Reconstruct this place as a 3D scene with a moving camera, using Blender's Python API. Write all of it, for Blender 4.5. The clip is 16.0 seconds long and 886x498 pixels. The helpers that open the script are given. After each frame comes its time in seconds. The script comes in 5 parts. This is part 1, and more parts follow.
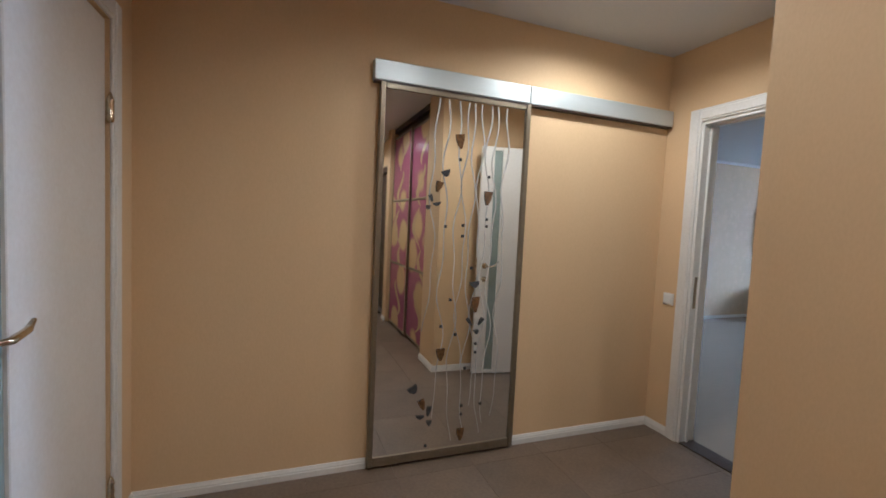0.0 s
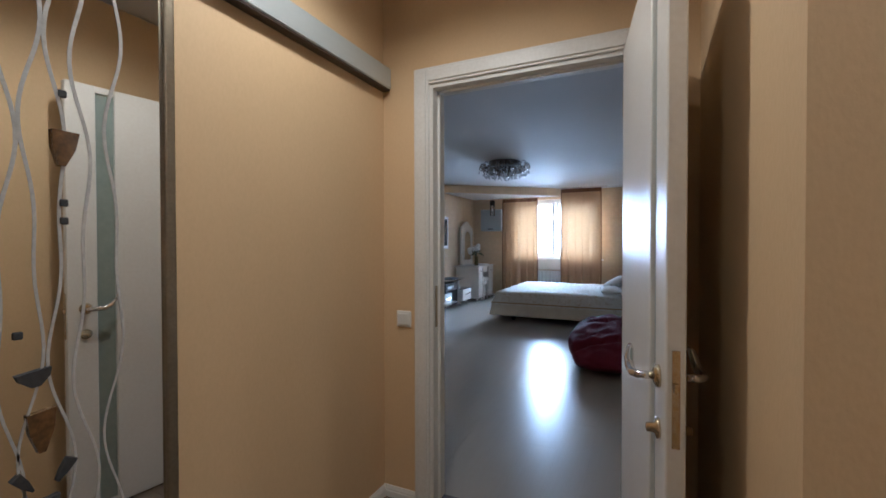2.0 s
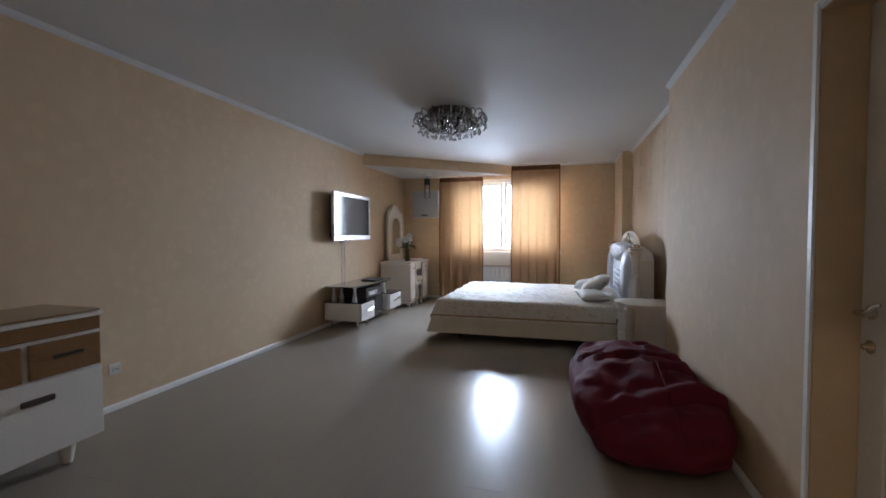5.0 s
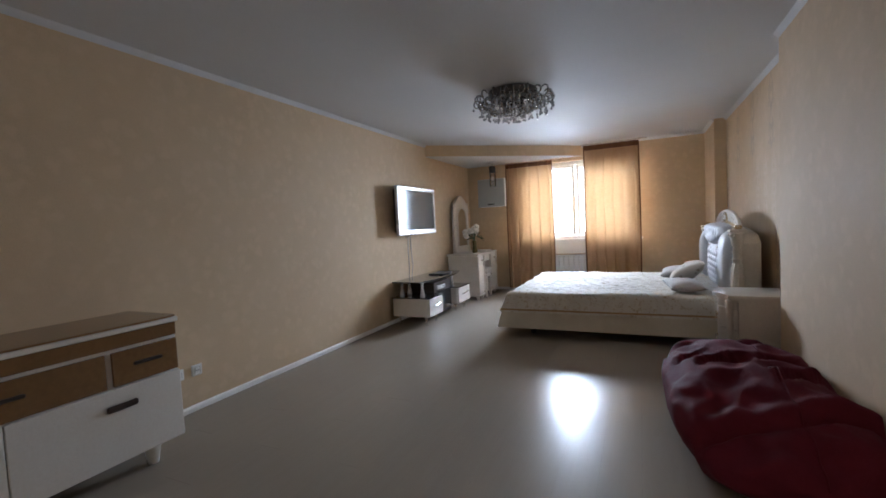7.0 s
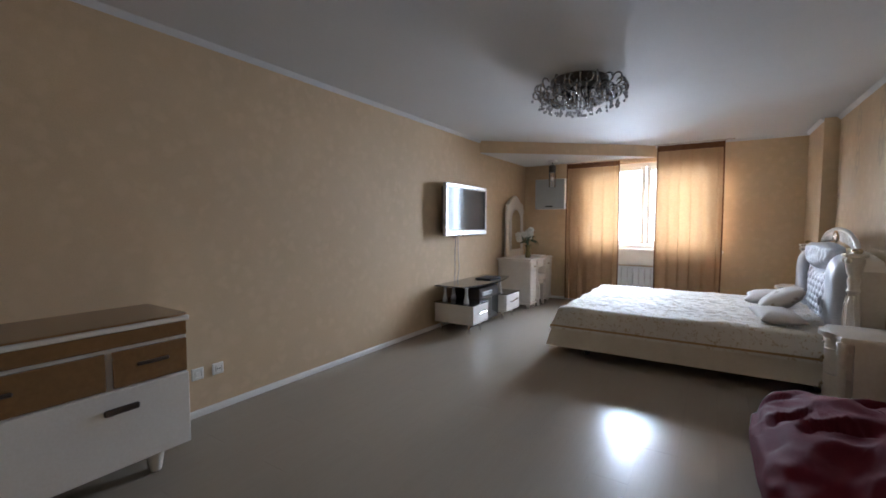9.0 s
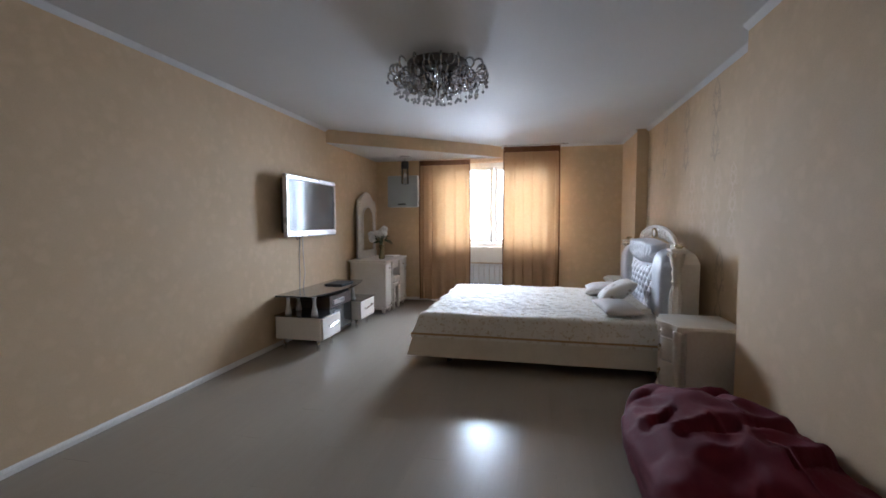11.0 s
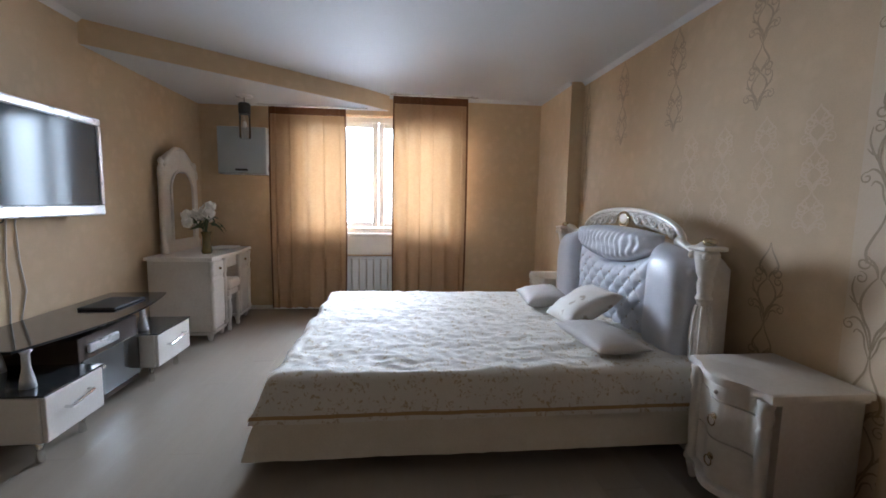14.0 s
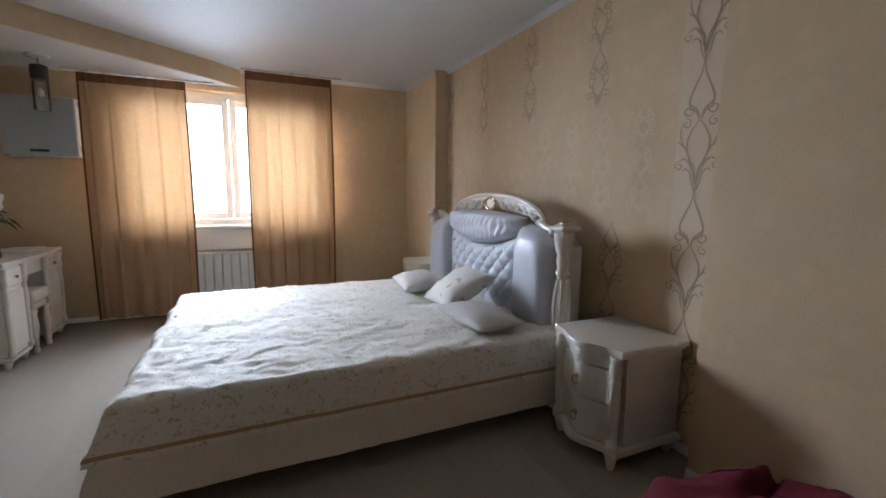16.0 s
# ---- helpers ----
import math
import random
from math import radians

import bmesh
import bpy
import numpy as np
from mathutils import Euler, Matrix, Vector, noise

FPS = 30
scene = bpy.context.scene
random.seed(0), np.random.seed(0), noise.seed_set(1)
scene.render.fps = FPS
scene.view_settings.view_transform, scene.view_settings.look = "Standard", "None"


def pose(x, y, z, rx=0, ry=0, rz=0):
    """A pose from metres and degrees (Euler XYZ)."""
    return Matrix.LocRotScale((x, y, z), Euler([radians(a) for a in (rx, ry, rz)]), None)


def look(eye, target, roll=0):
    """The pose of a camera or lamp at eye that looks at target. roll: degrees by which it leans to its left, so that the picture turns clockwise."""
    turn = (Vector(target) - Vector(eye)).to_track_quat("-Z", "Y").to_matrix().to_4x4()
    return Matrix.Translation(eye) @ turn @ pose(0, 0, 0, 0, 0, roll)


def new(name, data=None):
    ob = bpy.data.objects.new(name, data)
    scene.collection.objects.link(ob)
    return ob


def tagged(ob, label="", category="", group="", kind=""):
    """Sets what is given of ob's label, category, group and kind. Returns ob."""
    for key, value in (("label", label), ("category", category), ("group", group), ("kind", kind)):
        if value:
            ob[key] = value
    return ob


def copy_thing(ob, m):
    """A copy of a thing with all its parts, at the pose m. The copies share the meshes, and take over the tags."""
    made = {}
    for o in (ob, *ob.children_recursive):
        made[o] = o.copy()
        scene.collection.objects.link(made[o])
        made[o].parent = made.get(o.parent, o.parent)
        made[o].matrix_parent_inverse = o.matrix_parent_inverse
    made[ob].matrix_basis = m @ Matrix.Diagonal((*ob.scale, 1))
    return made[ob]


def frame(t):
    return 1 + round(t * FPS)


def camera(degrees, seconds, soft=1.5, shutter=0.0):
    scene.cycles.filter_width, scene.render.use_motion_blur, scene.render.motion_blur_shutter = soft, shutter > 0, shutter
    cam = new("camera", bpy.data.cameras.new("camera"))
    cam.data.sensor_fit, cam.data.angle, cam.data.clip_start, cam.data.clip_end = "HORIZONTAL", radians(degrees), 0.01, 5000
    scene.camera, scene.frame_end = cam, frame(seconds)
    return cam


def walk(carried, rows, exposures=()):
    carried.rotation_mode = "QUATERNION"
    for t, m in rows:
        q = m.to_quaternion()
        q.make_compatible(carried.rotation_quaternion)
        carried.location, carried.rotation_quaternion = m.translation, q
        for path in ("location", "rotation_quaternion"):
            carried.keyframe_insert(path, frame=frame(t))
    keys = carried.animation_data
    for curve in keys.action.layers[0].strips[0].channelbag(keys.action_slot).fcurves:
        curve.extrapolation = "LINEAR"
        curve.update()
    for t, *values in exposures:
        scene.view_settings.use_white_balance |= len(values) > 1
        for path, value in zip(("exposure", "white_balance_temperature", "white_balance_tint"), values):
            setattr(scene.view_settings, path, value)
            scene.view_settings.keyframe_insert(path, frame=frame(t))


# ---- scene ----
cam = camera(92.3, 16.0, 1.7)
PATH = [
    (0, (0.048, 0.244, 1.351), (0.749, 2.113, 1.227), 2.7),
    (0.5, (0.129, 0.483, 1.339), (1.06, 2.251, 1.246), 3.1),
    (1, (0.264, 0.731, 1.285), (1.397, 2.378, 1.228), 2.9),
    (1.5, (0.484, 1.033, 1.282), (1.947, 2.396, 1.246), 2.4),
    (2, (0.633, 1.28, 1.29), (2.443, 2.13, 1.261), -0.1),
    (2.5, (0.86, 1.471, 1.285), (2.765, 2.074, 1.218), -0.6),
    (3, (1.215, 1.619, 1.293), (3.161, 2.072, 1.214), -0.8),
    (5.5, (2.72, 2.105, 1.24), (4.633, 2.683, 1.169), -0.3),
    (6, (2.734, 2.093, 1.259), (4.604, 2.798, 1.168), -3.3),
    (6.5, (2.757, 2.104, 1.263), (4.623, 2.816, 1.164), -2.8),
    (7, (2.826, 2.124, 1.268), (4.639, 2.963, 1.159), -2.9),
    (7.5, (3.006, 2.156, 1.293), (4.683, 3.24, 1.183), -0.7),
    (8, (3.113, 2.161, 1.295), (4.724, 3.339, 1.174), 0.1),
    (8.5, (3.169, 2.181, 1.311), (4.772, 3.372, 1.191), 0.0),
    (9, (3.219, 2.204, 1.313), (4.905, 3.273, 1.196), 0.1),
    (9.5, (3.246, 2.192, 1.321), (5.021, 3.106, 1.212), -0.1),
    (10, (3.278, 2.244, 1.318), (5.16, 2.912, 1.214), -0.2),
    (12.5, (4.715, 2.771, 1.314), (6.69, 3.054, 1.169), 0.4),
    (13, (5.043, 2.837, 1.3), (7.032, 2.978, 1.143), 0.6),
    (13.5, (5.314, 2.88, 1.293), (7.304, 2.829, 1.1), 0.8),
    (14, (5.461, 2.897, 1.29), (7.438, 2.684, 1.078), 1.1),
    (14.5, (5.505, 2.921, 1.287), (7.42, 2.394, 1.06), 0.7),
    (15, (5.513, 2.927, 1.286), (7.335, 2.137, 1.043), 1.1),
    (15.5, (5.528, 2.945, 1.286), (7.301, 2.056, 1.032), 1.2),
    (16, (5.533, 2.952, 1.286), (7.342, 2.14, 1.023), 0.5),
]
EXPOSURES = [(0.0, 0.38, 4600, 8), (1.0, 0.34, 4600, 8), (1.6, 0.22, 4600, 8), (2.1, -0.18, 4700, 8), (3.2, -0.35, 5000, 8), (5.3, -0.15, 5650, 13), (10.2, -0.02, 5750, 13), (12.3, -0.3, 5650, 13), (13.5, -0.32, 5700, 13), (14.5, -0.28, 5750, 13), (16.0, -0.28, 5800, 13)]
WINDOW_WATTS = 760
SKY_GLOW = 6.0
SPOTS = [(0.75, -0.04, 30), (0.73, -1.63, 40), (0.75, 1.50, 16), (1.65, 1.95, 34)]
walk(cam, [(t, look(eye, target, roll)) for t, eye, target, roll in PATH], EXPOSURES)

# ---- light ----
world = bpy.data.worlds.new("overcast_sky")
scene.world = world
world.use_nodes = True
sky = world.node_tree.nodes.new("ShaderNodeTexSky")
sky.sky_type, sky.sun_disc = "NISHITA", False
sky.sun_elevation, sky.sun_rotation = radians(38), radians(60)
world.node_tree.nodes["Background"].inputs["Strength"].default_value = 0.15
world.node_tree.links.new(sky.outputs[0], world.node_tree.nodes["Background"].inputs["Color"])


def area_lamp(name, m, sx, sy, watts, colour):
    d = bpy.data.lights.new(name, "AREA")
    d.shape, d.size, d.size_y, d.energy, d.color = "RECTANGLE", sx, sy, watts, colour
    d.spread = radians(112)
    ob = new(name, d)
    ob.matrix_world = m
    return ob


# daylight through the window opening
area_lamp("window_daylight", pose(11.38, 3.12, 1.75, 0, 66, 0), 1.5, 2.5, WINDOW_WATTS, (0.80, 0.90, 1.0))
sun = bpy.data.lights.new("sun", "SUN")
sun.energy, sun.angle, sun.color = 0.8, radians(15), (1.0, 0.95, 0.88)
new("sun", sun).matrix_world = look((0, 0, 20), (-8, -6, 12))

# ---- materials ----


def nd(tree, kind, **inputs):
    n = tree.nodes.new(kind)
    for k, v in inputs.items():
        n.inputs[k.replace("_", " ")].default_value = v
    return n


def mat(name, colour, rough=0.5, metal=0.0, second=None, scale=6.0, fine=90.0, bump=0.02, stretch=(1, 1, 1), coat=0.0, amount=0.5, spread=0.0):
    """A surface with a broad stain and a fine grain; second: the colour it drifts to; spread: how far pieces differ."""
    m = bpy.data.materials.new(name)
    m.use_nodes = True
    t, ln = m.node_tree, m.node_tree.links.new
    p = t.nodes["Principled BSDF"]
    p.inputs["Metallic"].default_value = metal
    p.inputs["Coat Weight"].default_value = coat
    p.inputs["Coat Roughness"].default_value = 0.12
    co = nd(t, "ShaderNodeTexCoord")
    mp = nd(t, "ShaderNodeMapping", Scale=stretch)
    ln(co.outputs["Object"], mp.inputs["Vector"])
    broad = nd(t, "ShaderNodeTexNoise", Scale=scale, Detail=5.0, Roughness=0.6)
    grain = nd(t, "ShaderNodeTexNoise", Scale=fine, Detail=3.0)
    ln(mp.outputs[0], broad.inputs["Vector"])
    ln(mp.outputs[0], grain.inputs["Vector"])
    mx = t.nodes.new("ShaderNodeMix")
    mx.data_type = "RGBA"
    second = second or tuple(c * 0.8 for c in colour)
    mx.inputs["A"].default_value, mx.inputs["B"].default_value = (*colour, 1), (*second, 1)
    add = nd(t, "ShaderNodeMath")
    add.operation = "MULTIPLY_ADD"
    add.inputs[1].default_value = 0.5
    half = nd(t, "ShaderNodeMath")
    half.operation = "MULTIPLY"
    half.inputs[1].default_value = 0.5
    ln(grain.outputs["Fac"], half.inputs[0])
    ln(broad.outputs["Fac"], add.inputs[0])
    ln(half.outputs[0], add.inputs[2])
    rng = nd(t, "ShaderNodeMapRange")
    rng.inputs["From Min"].default_value, rng.inputs["From Max"].default_value = 0.35, 0.65
    rng.inputs["To Max"].default_value = amount * 2
    ln(add.outputs[0], rng.inputs["Value"])
    ln(rng.outputs[0], mx.inputs["Factor"])
    last = mx.outputs["Result"]
    if spread:
        inf = nd(t, "ShaderNodeObjectInfo")
        hsv = nd(t, "ShaderNodeHueSaturation")
        r2 = nd(t, "ShaderNodeMapRange")
        r2.inputs["To Min"].default_value, r2.inputs["To Max"].default_value = 1 - spread, 1 + spread
        ln(inf.outputs["Random"], r2.inputs["Value"])
        ln(r2.outputs[0], hsv.inputs["Value"])
        ln(last, hsv.inputs["Color"])
        last = hsv.outputs[0]
    ln(last, p.inputs["Base Color"])
    rr = nd(t, "ShaderNodeMapRange")
    rr.inputs["To Min"].default_value, rr.inputs["To Max"].default_value = max(0.02, rough * 0.85), min(1, rough * 1.15)
    ln(broad.outputs["Fac"], rr.inputs["Value"])
    ln(rr.outputs[0], p.inputs["Roughness"])
    if bump:
        b = nd(t, "ShaderNodeBump", Strength=min(1, bump * 10), Distance=0.004)
        ln(add.outputs[0], b.inputs["Height"])
        ln(b.outputs[0], p.inputs["Normal"])
    return m


def flowered(name, ground, motif, motif_scale, size, rough=0.85, soft=0.05, metal=0.0, bump=0.05):
    """Cloth or wallpaper with small scattered motifs."""
    m = mat(name, ground, rough, 0.0, None, 3.0, 160.0, bump, amount=0.25)
    t, ln = m.node_tree, m.node_tree.links.new
    p = t.nodes["Principled BSDF"]
    old = p.inputs["Base Color"].links[0].from_socket
    co = nd(t, "ShaderNodeTexCoord")
    warp = nd(t, "ShaderNodeTexNoise", Scale=motif_scale * 1.5, Detail=2.0)
    ln(co.outputs["Object"], warp.inputs["Vector"])
    vm = nd(t, "ShaderNodeVectorMath")
    vm.operation = "MULTIPLY_ADD"
    vm.inputs[1].default_value = (0.12, 0.12, 0.12)
    ln(warp.outputs["Color"], vm.inputs[0])
    ln(co.outputs["Object"], vm.inputs[2])
    vo = nd(t, "ShaderNodeTexVoronoi", Scale=motif_scale)
    ln(vm.outputs[0], vo.inputs["Vector"])
    rg = nd(t, "ShaderNodeMapRange")
    rg.inputs["From Min"].default_value, rg.inputs["From Max"].default_value = size, size + soft
    rg.inputs["To Min"].default_value, rg.inputs["To Max"].default_value = 1, 0
    ln(vo.outputs["Distance"], rg.inputs["Value"])
    mx = t.nodes.new("ShaderNodeMix")
    mx.data_type = "RGBA"
    mx.inputs["B"].default_value = (*motif, 1)
    ln(rg.outputs[0], mx.inputs["Factor"])
    ln(old, mx.inputs["A"])
    ln(mx.outputs["Result"], p.inputs["Base Color"])
    return m


def sheer(name, colour, through_colour, clear):
    """Curtain cloth with a woven pattern that lets light through."""
    m = bpy.data.materials.new(name)
    m.use_nodes = True
    t, ln = m.node_tree, m.node_tree.links.new
    t.nodes.remove(t.nodes["Principled BSDF"])
    out = t.nodes["Material Output"]
    co = nd(t, "ShaderNodeTexCoord")
    vo = nd(t, "ShaderNodeTexNoise", Scale=26.0, Detail=1.0, Roughness=0.5, Distortion=1.5)
    ln(co.outputs["Object"], vo.inputs["Vector"])
    rg = nd(t, "ShaderNodeMapRange")
    rg.inputs["From Min"].default_value, rg.inputs["From Max"].default_value = 0.46, 0.54
    ln(vo.outputs["Fac"], rg.inputs["Value"])
    mx = t.nodes.new("ShaderNodeMix")
    mx.data_type = "RGBA"
    mx.inputs["A"].default_value = (*through_colour, 1)
    mx.inputs["B"].default_value = (*[c * f for c, f in zip(through_colour, (0.50, 0.42, 0.32))], 1)
    ln(rg.outputs[0], mx.inputs["Factor"])
    di = nd(t, "ShaderNodeBsdfDiffuse", Color=(*colour, 1))
    tl = nd(t, "ShaderNodeBsdfTranslucent")
    ln(mx.outputs["Result"], tl.inputs["Color"])
    tr = nd(t, "ShaderNodeBsdfTransparent", Color=(1, 0.9, 0.75, 1))
    m1 = nd(t, "ShaderNodeMixShader", Fac=0.52)
    ln(di.outputs[0], m1.inputs[1])
    ln(tl.outputs[0], m1.inputs[2])
    m2 = nd(t, "ShaderNodeMixShader", Fac=clear)
    ln(m1.outputs[0], m2.inputs[1])
    ln(tr.outputs[0], m2.inputs[2])
    ln(m2.outputs[0], out.inputs["Surface"])
    return m


def clear_glass(name, tint, rough, tint_mix):
    """A clear or frosted pane: see-through with a sheen."""
    m = bpy.data.materials.new(name)
    m.use_nodes = True
    t, ln = m.node_tree, m.node_tree.links.new
    t.nodes.remove(t.nodes["Principled BSDF"])
    tr = nd(t, "ShaderNodeBsdfTransparent", Color=(*tint, 1))
    gl = nd(t, "ShaderNodeBsdfGlossy", Roughness=rough)
    fr = nd(t, "ShaderNodeFresnel", IOR=1.45)
    ad = nd(t, "ShaderNodeMath")
    ad.operation = "ADD"
    ad.inputs[1].default_value = tint_mix
    ln(fr.outputs[0], ad.inputs[0])
    mx = nd(t, "ShaderNodeMixShader")
    ln(ad.outputs[0], mx.inputs["Fac"])
    ln(tr.outputs[0], mx.inputs[1])
    ln(gl.outputs[0], mx.inputs[2])
    ln(mx.outputs[0], t.nodes["Material Output"].inputs["Surface"])
    return m


def glow(name, colour, strength):
    m = bpy.data.materials.new(name)
    m.use_nodes = True
    p = m.node_tree.nodes["Principled BSDF"]
    p.inputs["Emission Color"].default_value, p.inputs["Emission Strength"].default_value = (*colour, 1), strength
    return m


WALLPAPER = flowered("cream_wallpaper", (0.59, 0.435, 0.268), (0.595, 0.44, 0.274), 9.0, 0.2, 0.75, 0.3)
HALL_PAPER = mat("peach_wallpaper", (0.70, 0.51, 0.29), 0.7, 0, (0.64, 0.46, 0.25), 1.6, 140, 0.03, (1, 1, 0.5), amount=0.35)
CEILING = mat("white_ceiling_paint", (0.62, 0.62, 0.63), 0.8, 0, (0.59, 0.59, 0.59), 1.2, 60, 0.01)
WHITE = mat("white_lacquer", (0.76, 0.73, 0.68), 0.38, 0, (0.70, 0.66, 0.60), 3, 70, 0.008)
DOOR_PAINT = mat("satin_door_paint", (0.72, 0.69, 0.63), 0.65, 0, (0.66, 0.62, 0.56), 3, 70, 0.008)
TRIM = mat("white_trim_paint", (0.78, 0.76, 0.72), 0.45, 0, (0.70, 0.68, 0.63), 5, 80, 0.01)
ANTIQUE = mat("antique_white_lacquer", (0.74, 0.69, 0.62), 0.32, 0, (0.62, 0.55, 0.47), 9, 50, 0.02, amount=0.3, coat=0.3)
PLASTIC = mat("white_plastic", (0.80, 0.79, 0.76), 0.35, 0, (0.76, 0.75, 0.71), 8, 100, 0.0)
LEATHER = mat("pearl_grey_leather", (0.58, 0.59, 0.63), 0.42, 0, (0.50, 0.51, 0.56), 14, 160, 0.04, coat=0.1)
CREAM_LEATHER = mat("cream_leather", (0.70, 0.64, 0.53), 0.5, 0, (0.62, 0.55, 0.44), 8, 150, 0.03)
COVERLET = flowered("flowered_coverlet", (0.76, 0.72, 0.65), (0.52, 0.42, 0.28), 23.0, 0.20, 0.8, 0.16, 0, 0.12)
PILLOW = flowered("flowered_pillow", (0.66, 0.62, 0.56), (0.40, 0.34, 0.27), 9.0, 0.16, 0.75, 0.10, 0, 0.06)
SATIN = mat("grey_satin_pillow", (0.62, 0.58, 0.55), 0.8, 0, (0.55, 0.51, 0.48), 10, 120, 0.05)
GOLD_TRIM = mat("gold_braid", (0.46, 0.30, 0.13), 0.55, 0, (0.34, 0.21, 0.09), 40, 200, 0.08)
BURGUNDY = mat("burgundy_cloth", (0.125, 0.011, 0.024), 0.8, 0, (0.09, 0.008, 0.017), 5, 240, 0.06)
BROWN_GLASS = mat("brown_glossy_panel", (0.23, 0.125, 0.05), 0.26, 0, (0.18, 0.095, 0.038), 4, 40, 0.006, coat=0.5)
DARK_GLASS = mat("smoked_glass", (0.025, 0.028, 0.03), 0.10, 0, (0.04, 0.04, 0.04), 3, 50, 0.0, coat=0.5)
SCREEN = mat("dark_screen", (0.012, 0.022, 0.028), 0.11, 0, (0.02, 0.024, 0.028), 3, 50, 0.0)
SILVER = mat("silver_plastic", (0.72, 0.73, 0.75), 0.28, 0.35, (0.66, 0.67, 0.69), 6, 80, 0.004)
CHROME = mat("chrome", (0.78, 0.77, 0.75), 0.10, 1.0, (0.65, 0.64, 0.62), 20, 60, 0.0)
DARK_CHROME = mat("dark_chrome", (0.50, 0.50, 0.51), 0.16, 1.0, (0.34, 0.34, 0.35), 20, 60, 0.0)
BRASS = mat("worn_brass", (0.55, 0.42, 0.22), 0.22, 1.0, (0.62, 0.56, 0.46), 25, 90, 0.01)
BRONZE = mat("bronze_profile", (0.30, 0.25, 0.18), 0.38, 0.8, (0.24, 0.20, 0.14), 12, 90, 0.01)
ALU = mat("brushed_aluminium", (0.62, 0.66, 0.66), 0.42, 0.5, (0.56, 0.60, 0.60), 4, 120, 0.01, (0.2, 1, 6))
MIRROR = mat("mirror_glass", (0.86, 0.87, 0.85), 0.015, 1.0, (0.85, 0.86, 0.84), 2, 10, 0.0)
MIRROR.node_tree.nodes["Map Range.001"].inputs["To Max"].default_value = 0.02
LAMINATE = mat("pale_laminate", (0.33, 0.285, 0.235), 0.23, 0, (0.31, 0.265, 0.215), 3.5, 60, 0.003, (0.6, 9, 1), spread=0.012)
TILE = mat("grey_brown_floor_tile", (0.20, 0.15, 0.105), 0.36, 0, (0.14, 0.10, 0.07), 4, 60, 0.02, spread=0.06)
GROUT = mat("dark_grout", (0.12, 0.09, 0.065), 0.9, 0, (0.06, 0.05, 0.04), 8, 90, 0.03)
DARK_WOOD = mat("dark_walnut", (0.05, 0.03, 0.02), 0.4, 0, (0.03, 0.018, 0.012), 4, 70, 0.02, (8, 8, 0.6))
BLACK = mat("black_rubber", (0.018, 0.017, 0.016), 0.6, 0, (0.03, 0.028, 0.026), 12, 90, 0.02)
MAT_CLOTH = mat("dark_doormat", (0.04, 0.032, 0.026), 0.95, 0, (0.025, 0.02, 0.018), 20, 220, 0.15)
ORNAMENT = mat("gold_wallpaper_ink", (0.29, 0.21, 0.12), 0.5, 0.1, (0.38, 0.28, 0.17), 9, 120, 0.01)
ORNAMENT_PALE = mat("pale_gold_wallpaper_ink", (0.35, 0.25, 0.15), 0.5, 0.1, (0.42, 0.31, 0.19), 9, 120, 0.01)
DAMASK = mat("pale_damask_ink", (0.64, 0.49, 0.33), 0.7, 0.0, (0.60, 0.45, 0.29), 9, 120, 0.01)
PALE_STRIP = mat("pale_wallpaper_strip", (0.60, 0.47, 0.32), 0.6, 0, (0.57, 0.44, 0.29), 6, 120, 0.02)
ETCHED = mat("etched_white", (0.55, 0.54, 0.51), 0.7, 0, (0.42, 0.41, 0.39), 14, 90, 0.0)
AMBER = mat("amber_glass_stone", (0.20, 0.10, 0.035), 0.12, 0, (0.05, 0.03, 0.015), 25, 60, 0.0, coat=0.6)
STRIPE_GLASS = mat("grey_green_frosted_glass", (0.30, 0.35, 0.33), 0.3, 0, (0.25, 0.30, 0.28), 3, 40, 0.0)
PINK = flowered("pink_printed_glass", (0.36, 0.11, 0.20), (0.66, 0.46, 0.24), 2.2, 0.36, 0.2, 0.10, 0, 0.0)
YELLOW = mat("pale_yellow_print", (0.62, 0.47, 0.24), 0.25, 0, (0.52, 0.36, 0.22), 5, 60, 0.0)
PETAL = mat("white_petal", (0.80, 0.79, 0.76), 0.6, 0, (0.72, 0.72, 0.66), 20, 90, 0.02)
LEAF = mat("green_leaf", (0.05, 0.09, 0.035), 0.5, 0, (0.035, 0.06, 0.02), 15, 80, 0.03)
CORD = mat("white_cord", (0.66, 0.62, 0.56), 0.5, 0, (0.6, 0.56, 0.5), 10, 60, 0.0)
RADIATOR = mat("radiator_enamel", (0.78, 0.79, 0.80), 0.35, 0, (0.74, 0.75, 0.76), 6, 60, 0.0)
SHEER = sheer("gold_brown_sheer", (0.76, 0.47, 0.275), (0.068, 0.039, 0.018), 0.012)
SHEER_HEM = sheer("brown_curtain_heading", (0.22, 0.10, 0.05), (0.06, 0.03, 0.015), 0.0)
PANE = clear_glass("window_pane", (0.97, 0.99, 0.99), 0.02, 0.0)
BULB_GLASS = clear_glass("clear_lamp_glass", (0.95, 0.95, 0.95), 0.05, 0.12)
CRYSTAL = mat("crystal_drop", (0.72, 0.72, 0.74), 0.06, 0.55, (0.62, 0.62, 0.64), 20, 60, 0.0)
VASE_GLASS = mat("amber_vase_glass", (0.16, 0.12, 0.04), 0.1, 0, (0.10, 0.09, 0.03), 9, 40, 0.0, coat=0.5)
LAMP_GLOW = glow("lamp_glow", (1.0, 0.86, 0.66), 14.0)
